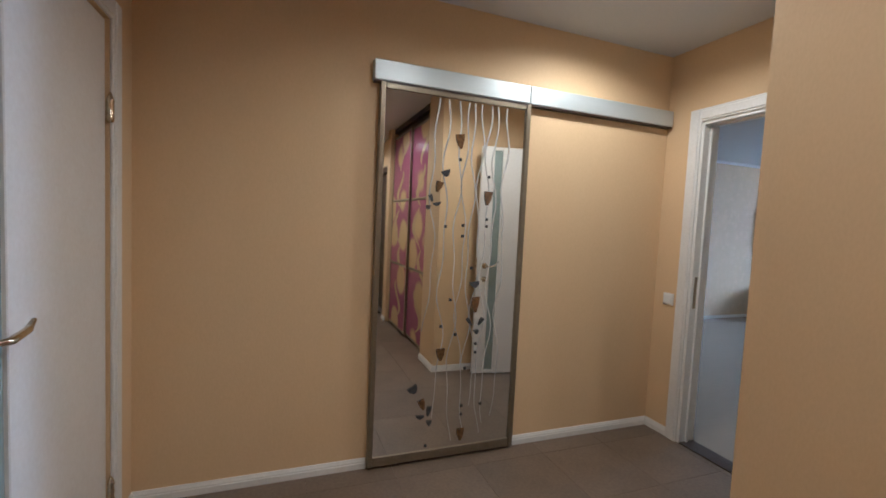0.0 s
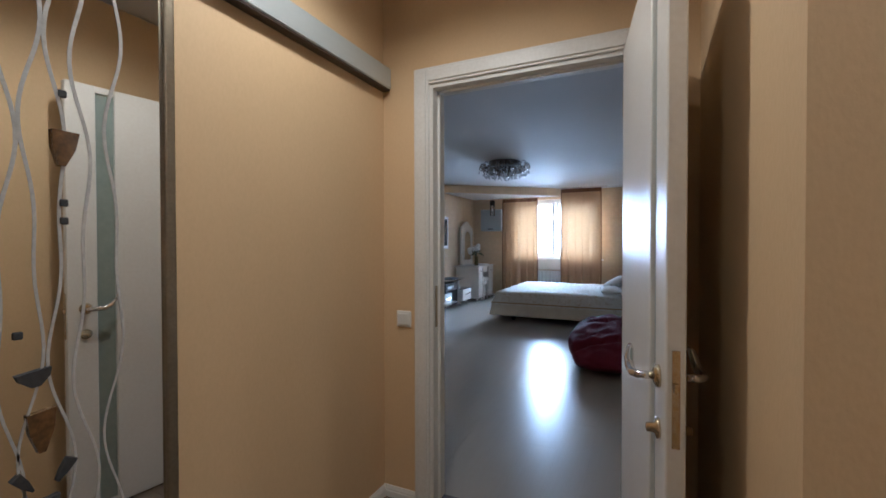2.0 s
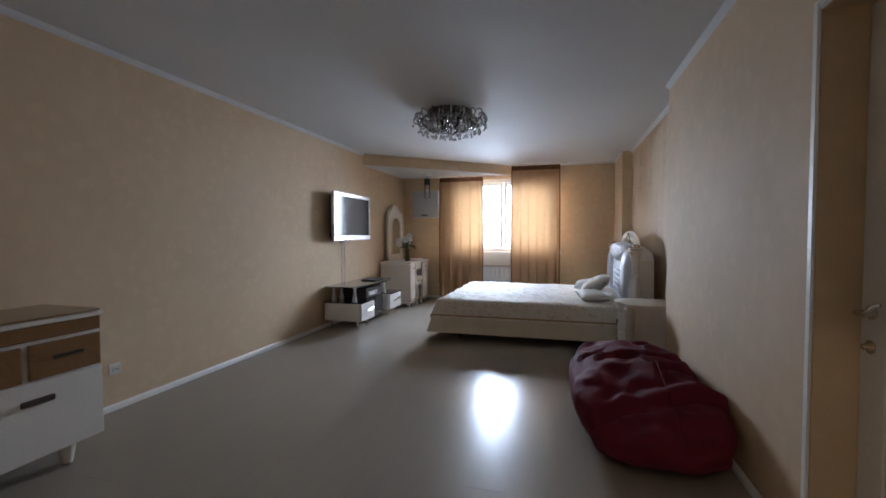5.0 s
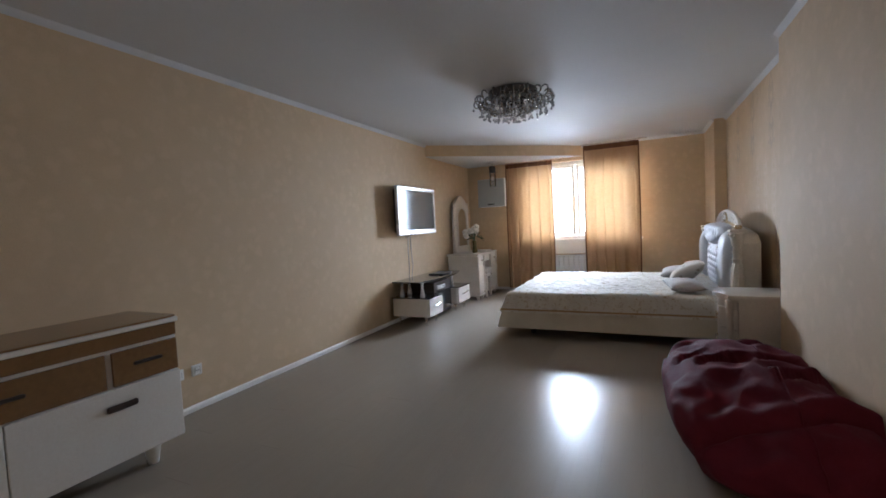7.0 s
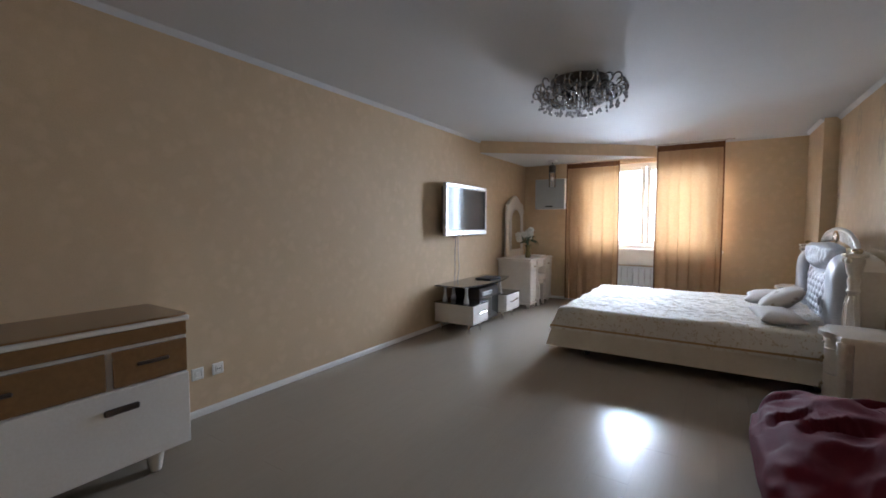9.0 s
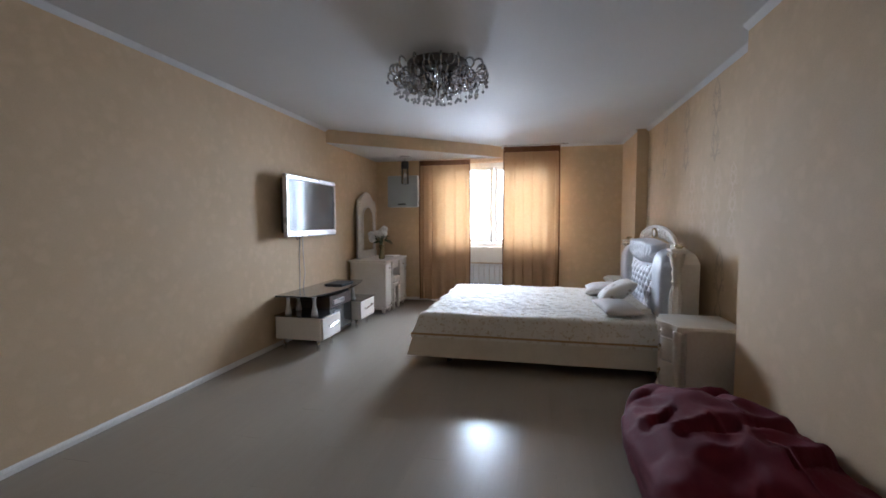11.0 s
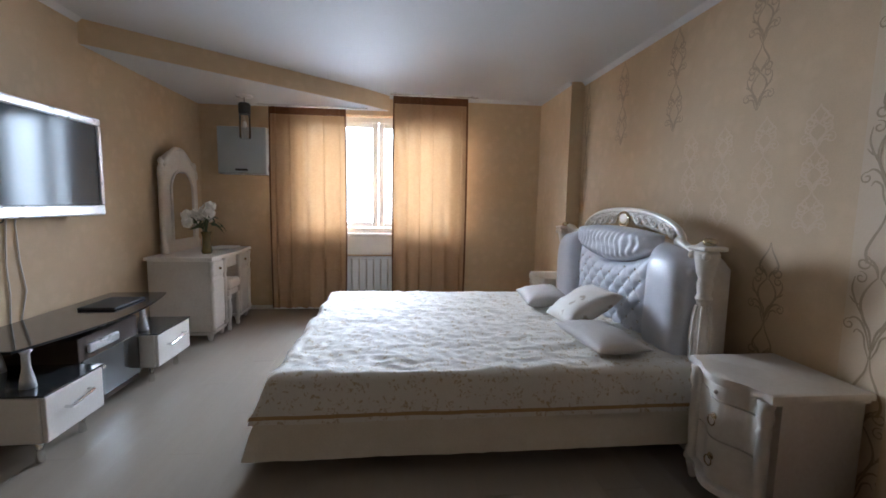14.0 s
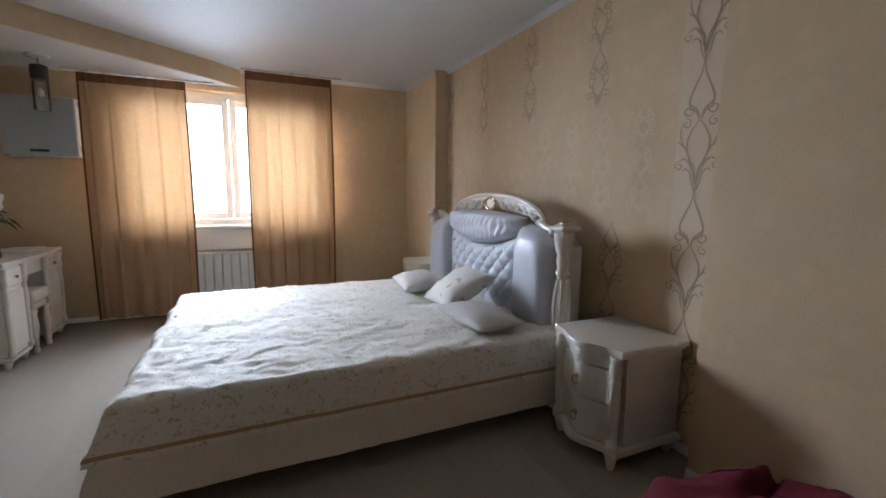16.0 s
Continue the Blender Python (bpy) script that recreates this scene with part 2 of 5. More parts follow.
# chandelier plate: the shade on its near side is put into the colour
SHADED_PLATE = mat("shaded_metal_plate", (0.10, 0.09, 0.085), 0.45, 0.3, (0.07, 0.065, 0.06), 9, 60, 0.0)
CABINET_GREY = mat("grey_lacquer", (0.40, 0.43, 0.44), 0.3, 0, (0.36, 0.39, 0.40), 4, 60, 0.004)
INK = mat("dark_ink", (0.03, 0.03, 0.035), 0.7, 0, (0.06, 0.06, 0.06), 12, 90, 0.0)
BURGUNDY.node_tree.nodes["Principled BSDF"].inputs["Specular IOR Level"].default_value = 0.2
SCREEN.node_tree.nodes["Principled BSDF"].inputs["Specular IOR Level"].default_value = 0.12
LAMINATE.node_tree.nodes["Principled BSDF"].inputs["Specular IOR Level"].default_value = 0.3

# ---- building helpers ----
PLACE = {}


def thing(name, at, label, category, group="", kind=""):
    ob = new(name)
    ob.location, ob.empty_display_size = at, 0.1
    PLACE[ob] = Vector(at)
    return tagged(ob, label, category, group, kind)


def part(name, bm, material, parent=None, label="", smooth=False):
    """Links a bmesh, built in the world's metres, as one mesh under a thing or a part."""
    me = bpy.data.meshes.new(name)
    if parent is not None:
        bmesh.ops.translate(bm, vec=-PLACE[parent], verts=bm.verts)
    bmesh.ops.recalc_face_normals(bm, faces=bm.faces)
    if smooth:
        for f in bm.faces:
            f.smooth = True
        if smooth == "auto":
            for e in bm.edges:
                e.smooth = len(e.link_faces) == 2 and e.calc_face_angle(0) < 0.7
    bm.to_mesh(me)
    bm.free()
    me.materials.append(material)
    ob = new(name, me)
    if parent is not None:
        ob.parent = parent
        PLACE[ob] = PLACE[parent]
    if label:
        ob["label"] = label
    return ob


def box(x0, x1, y0, y1, z0, z1, bev=0.0, bm=None, seg=1):
    bm = bm or bmesh.new()
    r = bmesh.ops.create_cube(bm, size=1, matrix=Matrix.Translation(((x0 + x1) / 2, (y0 + y1) / 2, (z0 + z1) / 2)) @ Matrix.Diagonal((x1 - x0, y1 - y0, z1 - z0, 1)))
    if bev:
        es = list({e for v in r["verts"] for e in v.link_edges})
        bmesh.ops.bevel(bm, geom=es, offset=bev, segments=seg, affect="EDGES", profile=0.5)
    return bm


def tube(points, radius, bm=None, sides=6, closed=False):
    """A round bar along points; radius may be a list."""
    bm = bm or bmesh.new()
    pts = [Vector(p) for p in points]
    n = len(pts)
    rings = []
    for i, p in enumerate(pts):
        a, b = pts[max(i - 1, 0)], pts[min(i + 1, n - 1)]
        d = (b - a).normalized() if (b - a).length > 1e-9 else Vector((0, 0, 1))
        u = d.cross(Vector((0.3, 0.2, 0.93))).normalized()
        if u.length < 0.1:
            u = d.cross(Vector((1, 0, 0))).normalized()
        w = d.cross(u)
        r = radius[i] if isinstance(radius, (list, tuple)) else radius
        rings.append([bm.verts.new(p + r * (math.cos(k * math.tau / sides) * u + math.sin(k * math.tau / sides) * w)) for k in range(sides)])
    for i in range(n - 1):
        for k in range(sides):
            bm.faces.new((rings[i][k], rings[i][(k + 1) % sides], rings[i + 1][(k + 1) % sides], rings[i + 1][k]))
    bm.faces.new(rings[0][::-1])
    bm.faces.new(rings[-1])
    return bm


def lathe(cx, cy, profile, sides=16, bm=None):
    """Turned shape; profile: (radius, z) from bottom to top."""
    bm = bm or bmesh.new()
    rings = [[bm.verts.new((cx + r * math.cos(k * math.tau / sides), cy + r * math.sin(k * math.tau / sides), z)) for k in range(sides)] for r, z in profile]
    for a, b in zip(rings, rings[1:]):
        for k in range(sides):
            bm.faces.new((a[k], a[(k + 1) % sides], b[(k + 1) % sides], b[k]))
    bm.faces.new(rings[0][::-1])
    bm.faces.new(rings[-1])
    return bm


def prism(outline, z0, z1, bev=0.0, bm=None):
    """An upright slab over an outline of (x, y)."""
    bm = bm or bmesh.new()
    lo = [bm.verts.new((x, y, z0)) for x, y in outline]
    hi = [bm.verts.new((x, y, z1)) for x, y in outline]
    n = len(lo)
    top = bm.faces.new(hi)
    bm.faces.new(lo[::-1])
    for i in range(n):
        bm.faces.new((lo[i], lo[(i + 1) % n], hi[(i + 1) % n], hi[i]))
    if bev:
        bmesh.ops.bevel(bm, geom=list(top.edges), offset=bev, segments=2, affect="EDGES", profile=0.5)
    return bm


def slab_xz(outline, y0, y1, bm=None):
    """A slab against a wall that runs along x; outline of (x, z)."""
    bm = bm or bmesh.new()
    a = [bm.verts.new((x, y0, z)) for x, z in outline]
    b = [bm.verts.new((x, y1, z)) for x, z in outline]
    n = len(a)
    bm.faces.new(a)
    bm.faces.new(b[::-1])
    for i in range(n):
        bm.faces.new((a[i], b[i], b[(i + 1) % n], a[(i + 1) % n]))
    return bm


def sheet(nu, nv, fn, bm=None, thick=0.0):
    """A grid of fn(u, v), u and v from 0 to 1."""
    bm = bm or bmesh.new()
    g = [[bm.verts.new(fn(i / nu, j / nv)) for j in range(nv + 1)] for i in range(nu + 1)]
    fs = [bm.faces.new((g[i][j], g[i + 1][j], g[i + 1][j + 1], g[i][j + 1])) for i in range(nu) for j in range(nv)]
    if thick:
        bmesh.ops.recalc_face_normals(bm, faces=fs)
        bmesh.ops.solidify(bm, geom=fs, thickness=thick)
    return bm


def blob(centre, size, power=2.5, nu=24, nv=14, wobble=None, bm=None):
    """A cushion: a rounded box of that size."""
    bm = bm or bmesh.new()

    def pw(v):
        return math.copysign(abs(v) ** (2 / power), v)
    rows = []
    for j in range(nv + 1):
        la = -math.pi / 2 + math.pi * j / nv
        row = []
        for i in range(nu):
            lo = math.tau * i / nu
            v = Vector((pw(math.cos(la)) * pw(math.cos(lo)) * size[0], pw(math.cos(la)) * pw(math.sin(lo)) * size[1], math.sin(la) * size[2]))
            if wobble:
                v = wobble(v)
            row.append(bm.verts.new(v + Vector(centre)))
        rows.append(row)
    for a, b in zip(rows, rows[1:]):
        for i in range(nu):
            bm.faces.new((a[i], a[(i + 1) % nu], b[(i + 1) % nu], b[i]))
    bmesh.ops.remove_doubles(bm, verts=bm.verts, dist=1e-5)
    return bm


def structure(name, bm, material, label, category, smooth=False):
    return tagged(part(name, bm, material, None, "", smooth), label, category, kind="structure")


# ---- structure ----
TOP = 2.53            # ceiling
HX, HY = 2.47, 2.475  # hall's door wall and mirror wall
BX, EX = 2.59, 10.64  # bedroom from door wall to window wall
NY, SY, JY = 5.13, 1.03, 1.18  # bedroom's long walls; JY: the stretch that stands forward
DL, DR, DH = 1.335, 2.212, 2.05  # bedroom doorway

bm = box(HX, BX, -2.6, DL, 0, TOP + 0.1)
box(HX, BX, DR, NY + 0.12, 0, TOP + 0.1, bm=bm)
box(HX, BX, DL, DR, DH, TOP + 0.1, bm=bm)
wall_door = structure("wall_doorway", bm, HALL_PAPER, "peach papered wall with the bedroom doorway", "wall")
# cream paper on the bedroom's side of that wall
bm = box(BX, BX + 0.004, JY, DL - 0.08, 0, TOP)
box(BX, BX + 0.004, DR + 0.08, NY, 0, TOP, bm=bm)
box(BX, BX + 0.004, DL - 0.08, DR + 0.08, DH + 0.08, TOP, bm=bm)
structure("wall_west", bm, WALLPAPER, "cream papered end wall of the bedroom", "wall")
structure("wall_north", box(BX, EX + 0.3, NY, NY + 0.12, 0, TOP + 0.1), WALLPAPER, "long cream papered bedroom wall behind the television", "wall")
structure("wall_south", box(6.72, EX + 0.3, SY - 0.15, SY, 0, TOP + 0.1), WALLPAPER, "cream damask papered wall behind the bed", "wall")
SDX0, SDX1 = 3.66, 4.46
bm = box(BX, SDX0, JY - 0.32, JY, 0, TOP + 0.1)
box(SDX1, 6.72, JY - 0.32, JY, 0, TOP + 0.1, bm=bm)
box(SDX0, SDX1, JY - 0.32, JY, 2.05, TOP + 0.1, bm=bm)
structure("wall_south_forward", bm, WALLPAPER, "cream papered wall that stands forward, with a door", "wall")
structure("wall_column", box(9.72, EX, SY, 1.17, 0, TOP), WALLPAPER, "papered column in the bedroom corner", "column")
# window wall
WY0, WY1, WZ0, WZ1 = 2.12, 4.12, 0.92, 2.30
bm = box(EX, EX + 0.3, SY - 0.15, WY0, 0, TOP + 0.1)
box(EX, EX + 0.3, WY1, NY + 0.12, 0, TOP + 0.1, bm=bm)
box(EX, EX + 0.3, WY0, WY1, 0, WZ0, bm=bm)
box(EX, EX + 0.3, WY0, WY1, WZ1, TOP + 0.1, bm=bm)
structure("wall_east", bm, WALLPAPER, "cream papered wall with the window", "wall")
structure("ceiling", box(BX - 0.06, EX + 0.3, SY - 0.15, NY + 0.12, TOP, TOP + 0.12), CEILING, "plain white bedroom ceiling", "ceiling")
soffit = [(8.83, NY), (10.38, 3.24), (EX, 3.00), (EX, NY)]
structure("ceiling_soffit", prism(soffit, 2.36, TOP), WALLPAPER, "cream papered lowered soffit over the corner", "soffit")
structure("ceiling_soffit_underside", prism([(8.845, NY - 0.002), (10.385, 3.252), (EX - 0.002, 3.012), (EX - 0.002, NY - 0.002)], 2.354, 2.36), CEILING, "white painted underside of the soffit", "ceiling")


def cove(name, runs, size=0.035):
    """A white cove between wall and ceiling; runs: start, end and the way into the room."""
    bm = bmesh.new()
    for (xa, ya), (xb, yb), (nx, ny) in runs:
        prof = [(0, 0), (size, 0), (size * 0.75, -size * 0.3), (size * 0.35, -size * 0.7), (0, -size)]
        a = [bm.verts.new((xa + nx * d, ya + ny * d, TOP + h)) for d, h in prof]
        b = [bm.verts.new((xb + nx * d, yb + ny * d, TOP + h)) for d, h in prof]
        for i in range(5):
            bm.faces.new((a[i], a[(i + 1) % 5], b[(i + 1) % 5], b[i]))
        bm.faces.new(a)
        bm.faces.new(b[::-1])
    return structure(name, bm, CEILING, "narrow white ceiling cove", "trim")


cove("trim_cove", [((BX + 0.004, NY), (8.83, NY), (0, -1)), ((BX + 0.004, JY), (6.72, JY), (0, 1)), ((6.72, SY), (9.72, SY), (0, 1)), ((9.72, 1.17), (EX, 1.17), (0, 1)), ((EX, 1.17), (EX, 3.0), (-1, 0)), ((BX + 0.004, JY), (BX + 0.004, NY), (1, 0))])


def baseboard(name, runs, h, d, label):
    bm = bmesh.new()
    for (xa, ya), (xb, yb), (nx, ny) in runs:
        prof = [(0, 0), (d, 0), (d, h * 0.55), (d * 0.8, h * 0.6), (d * 0.8, h * 0.72), (d * 0.45, h * 0.9), (d * 0.3, h), (0, h)]
        a = [bm.verts.new((xa + nx * p, ya + ny * p, q)) for p, q in prof]
        b = [bm.verts.new((xb + nx * p, yb + ny * p, q)) for p, q in prof]
        n = len(prof)
        for i in range(n):
            bm.faces.new((a[i], a[(i + 1) % n], b[(i + 1) % n], b[i]))
        bm.faces.new(a)
        bm.faces.new(b[::-1])
    return structure(name, bm, TRIM, label, "baseboard")


baseboard("baseboard_bedroom", [((BX + 0.004, NY), (EX, NY), (0, -1)), ((BX, JY), (SDX0 - 0.08, JY), (0, 1)), ((SDX1 + 0.08, JY), (6.72, JY), (0, 1)), ((6.72, SY), (9.72, SY), (0, 1)), ((EX, 1.17), (EX, NY), (-1, 0))], 0.045, 0.014, "low cream-white bedroom baseboard")
baseboard("baseboard_hall", [((-0.58, HY), (0.49, HY), (0, -1)), ((1.38, HY), (HX, HY), (0, -1)), ((HX, DR + 0.08), (HX, HY), (-1, 0)), ((1.33, 1.09), (HX, 1.09), (0, 1)), ((1.33, 0.70), (1.33, 1.104), (-1, 0)), ((-0.58, 2.305), (-0.58, HY), (1, 0)), ((1.33, -1.05), (1.33, -0.88), (-1, 0)), ((-0.58, -2.5), (1.45, -2.5), (0, 1)), ((-0.58, -2.5), (-0.58, 1.36), (1, 0))], 0.056, 0.014, "white moulded hall baseboard")

# hall
structure("wall_hall_north", box(-0.70, HX, HY, HY + 0.12, 0, TOP + 0.1), HALL_PAPER, "peach papered hall wall behind the mirrored sliding door", "wall")
bm = box(-0.70, -0.58, -2.62, 1.44, 0, TOP + 0.1)
box(-0.70, -0.58, 2.225, HY, 0, TOP + 0.1, bm=bm)
box(-0.70, -0.58, 1.44, 2.225, 2.05, TOP + 0.1, bm=bm)
structure("wall_hall_west", bm, HALL_PAPER, "peach papered hall wall with a white door", "wall")
structure("wall_hall_south", box(-0.58, 2.47, -2.62, -2.5, 0, TOP + 0.1), HALL_PAPER, "peach papered far end wall of the hall", "wall")
bm = box(1.33, HX, 0.97, 1.09, 0, TOP)
box(1.33, 1.45, 0.70, 0.97, 0, TOP, bm=bm)
structure("wall_hall_corner", bm, HALL_PAPER, "peach papered projecting wall corner beside the doorway", "wall")
bm = box(1.33, 1.50, -1.05, -0.88, 0, TOP)
box(1.45, 1.57, -2.5, -2.25, 0, TOP, bm=bm)
box(1.45, 1.57, -1.25, -1.05, 0, TOP, bm=bm)
box(1.45, 1.57, -2.25, -1.25, 2.08, TOP, bm=bm)
structure("wall_hall_entrance", bm, HALL_PAPER, "peach papered wall round the dark entrance door", "wall")
structure("ceiling_hall", box(-0.70, HX, -2.62, HY + 0.12, TOP, TOP + 0.12), CEILING, "white hall ceiling with recessed spotlights", "ceiling")

# ---- window, curtains, radiator ----
win = thing("window_1", (EX + 0.12, 3.12, WZ0), "white plastic window with two sashes and bright overcast light", "window", kind="structure")
XW = EX + 0.12
bm = box(XW, XW + 0.07, WY0, WY0 + 0.06, WZ0, WZ1, 0.004)
box(XW, XW + 0.07, WY1 - 0.06, WY1, WZ0, WZ1, 0.004, bm)
box(XW, XW + 0.07, WY0 + 0.06, WY1 - 0.06, WZ0, WZ0 + 0.06, 0.004, bm)
box(XW, XW + 0.07, WY0 + 0.06, WY1 - 0.06, WZ1 - 0.06, WZ1, 0.004, bm)
part("window_frame", bm, PLASTIC, win)
for ya, yb in ((WY0 + 0.06, 3.13), (3.13, WY1 - 0.06)):
    bm = box(XW - 0.02, XW + 0.05, ya + 0.004, ya + 0.07, WZ0 + 0.064, WZ1 - 0.064, 0.006)
    box(XW - 0.02, XW + 0.05, yb - 0.07, yb - 0.004, WZ0 + 0.064, WZ1 - 0.064, 0.006, bm)
    box(XW - 0.02, XW + 0.05, ya + 0.07, yb - 0.07, WZ0 + 0.064, WZ0 + 0.13, 0.006, bm)
    box(XW - 0.02, XW + 0.05, ya + 0.07, yb - 0.07, WZ1 - 0.13, WZ1 - 0.064, 0.006, bm)
    sash = part("sash", bm, PLASTIC, win)
    pane = part("pane", box(XW + 0.01, XW + 0.016, ya + 0.072, yb - 0.072, WZ0 + 0.132, WZ1 - 0.132), PANE, sash, "clear window pane")
    pane.visible_shadow = False
bm = box(XW - 0.05, XW - 0.02, 3.18, 3.21, 1.50, 1.56, 0.004)
tube([(XW - 0.045, 3.195, 1.53), (XW - 0.065, 3.195, 1.53), (XW - 0.07, 3.195, 1.42)], 0.009, bm)
part("window_handle", bm, PLASTIC, win)
part("window_sill", box(EX - 0.07, XW, WY0 - 0.05, WY1 + 0.05, WZ0 - 0.03, WZ0 + 0.002, 0.006), PLASTIC, win, "white window sill")

part("apron", box(EX - 0.012, EX - 0.001, WY0, WY1, 0.66, WZ0 - 0.031, 0.003), PLASTIC, win, "white panel under the sill")

rad = thing("radiator", (EX - 0.06, 3.05, 0.12), "white ribbed panel radiator under the window", "radiator")
n = 15
for i in range(n):
    y = 2.50 + i * 0.085
    bm = box(EX - 0.10, EX - 0.03, y, y + 0.078, 0.14, 0.62, 0.012, seg=2)
    part("rib", bm, RADIATOR, rad)
part("top_rail", box(EX - 0.105, EX - 0.028, 2.48, 2.50 + n * 0.085, 0.622, 0.645, 0.005), RADIATOR, rad)
part("pipe", tube([(EX - 0.065, 2.48, 0.18), (EX - 0.065, 2.40, 0.18), (EX - 0.065, 2.40, 0.0)], 0.011), RADIATOR, rad)
for y in (2.7, 3.5):
    part("bracket", box(EX - 0.03, EX - 0.002, y, y + 0.03, 0.2, 0.56), RADIATOR, rad)


def curtain(y0, y1, top, bottom, cx, folds, seed, label):
    rnd = random.Random(seed)
    c = thing("curtain", (cx, (y0 + y1) / 2, bottom), label, "curtain", "window curtains")
    ph = [rnd.uniform(0, 6.28) for _ in range(5)]

    def fn(u, v):
        y = y0 + (y1 - y0) * u
        z = bottom + (top - bottom) * v
        w = folds * math.tau * (u + 0.02 * math.sin(5 * u + ph[0]))
        amp = 0.005 + 0.013 * (1 - v)
        x = cx + amp * math.sin(w + 0.4 * math.sin(3 * v + ph[1])) + 0.005 * math.sin(2.3 * w + ph[2]) * (1 - 0.6 * v)
        y += 0.02 * math.cos(w + ph[3]) + (u - 0.5) * 0.02 * math.sin(3.1 * (1 - v))
        z += 0.006 * math.sin(w * 1.7 + ph[4]) * (1 if v < 0.02 else 0)
        return Vector((x, y, z))
    part("cloth", sheet(150, 44, lambda u, v: fn(u, v * 0.965)), SHEER, c, smooth=True)
    part("heading", sheet(150, 2, lambda u, v: fn(u, 0.965 + 0.035 * v) + Vector((-0.003, 0, 0))), SHEER_HEM, c, "brown gathered curtain heading", True)
    for side in (0.0, 1.0):
        part("hem", sheet(2, 40, lambda u, v: fn(abs(side - u * 0.012), v * 0.965) + Vector((-0.004, 0, 0))), SHEER_HEM, c, "dark stitched side hem", True)
    bm = bmesh.new()
    for i in range(9):
        y = y0 + (y1 - y0) * (i + 0.5) / 9
        tube([(cx, y, top - 0.01), (cx - 0.004, y, top + 0.008), (cx, y, top + 0.016)], 0.003, bm, 5)
    tagged(part("hook", bm, CHROME, c), kind="stuff")
    return c


curtain(2.10, 2.97, 2.495, 0.05, 10.47, 6, 3, "sheer gold-brown patterned curtain hung from the ceiling")
curtain(3.48, 4.33, 2.325, 0.05, 10.48, 5, 8, "sheer gold-brown patterned curtain hung under the soffit")
rail = thing("curtain_rail", (10.47, 2.5, 2.515), "slim metal curtain rail on the ceiling", "curtain rail", "curtain rails")
part("bar", tube([(10.47, 1.98, 2.512), (10.47, 2.99, 2.512)], 0.008, sides=8), CHROME, rail)
for y in (2.05, 2.52, 2.94):
    part("bracket", box(10.455, 10.485, y - 0.01, y + 0.01, 2.512, TOP), CHROME, rail)
rail = thing("curtain_rail", (10.48, 3.9, 2.34), "slim metal curtain rail under the soffit", "curtain rail", "curtain rails")
part("bar", tube([(10.48, 3.24, 2.342), (10.48, 4.45, 2.342)], 0.008, sides=8), CHROME, rail)
for y in (3.3, 3.85, 4.4):
    part("bracket", box(10.465, 10.495, y - 0.01, y + 0.01, 2.342, 2.354), CHROME, rail)

# ---- bed ----
BX0, BX1, BHY, BFY, BT = 7.44, 9.26, 1.36, 3.44, 0.49
bed = thing("bed", (8.35, 2.4, 0), "wide double bed with cream base and pearl tufted headboard", "bed")
part("base", box(BX0 + 0.03, BX1 - 0.03, BHY, BFY - 0.02, 0.07, 0.30, 0.03, seg=3), CREAM_LEATHER, bed, smooth=True)
part("mattress", box(BX0 + 0.02, BX1 - 0.02, BHY, BFY - 0.01, 0.302, BT - 0.02, 0.05, seg=3), PILLOW, bed, smooth=True)
for x in (BX0 + 0.15, BX1 - 0.15):
    for y in (BHY + 0.1, BFY - 0.2):
        part("leg", lathe(x, y, [(0.025, 0), (0.03, 0.03), (0.035, 0.075)], 10), BLACK, bed)


def drape(lo, hi, nu, nv, out, flare):
    """A cover over the mattress that hangs from drop lo to drop hi at the sides and the foot."""
    cx, hw = (BX0 + BX1) / 2, (BX1 - BX0) / 2

    def fn(u, v):
        s = (u * 2 - 1) * (hw + hi)
        t = BHY - 0.02 + v * (BFY - BHY + 0.02 + hi)
        ds, dt = max(0, abs(s) - hw), max(0, t - BFY)
        d = max(ds, dt)
        r = 0.035
        soft = d - r / 2 if d > r else d * d / (2 * r)
        side = min(1, d / r) * out
        x = cx + math.copysign(min(abs(s), hw) + flare * ds + (side if ds > 0 else 0), s)
        y = min(t, BFY) + flare * 2.0 * dt + (side if dt > 0 else 0)
        z = BT - soft
        q = Vector((x * 1.0, y, z))
        wr = noise.fractal(Vector((x * 7, y * 5, 0.3)), 1.0, 2.0, 3) * 0.012 + (0.25 - abs(noise.noise(Vector((x * 13 + y * 3, y * 9 - x * 4, 2.0))))) * 0.016 + noise.noise(Vector((x * 30, y * 24, 7.0))) * 0.004
        if d <= 0.001:
            q.z += wr + 0.012 * noise.noise(Vector((x * 1.7, y * 1.7, 5)))
        else:
            q.x += wr * 0.6 * (1 if s > 0 else -1) * (ds > 0)
            q.y += (wr * 1.2 + 0.012 * math.sin(x * 13)) * (dt > 0)
        return q
    return fn


f = drape(0, 0.235, 0, 0, 0.03, 0.16)
part("coverlet", sheet(170, 170, f), COVERLET, bed, "pale flowered quilted coverlet", True)


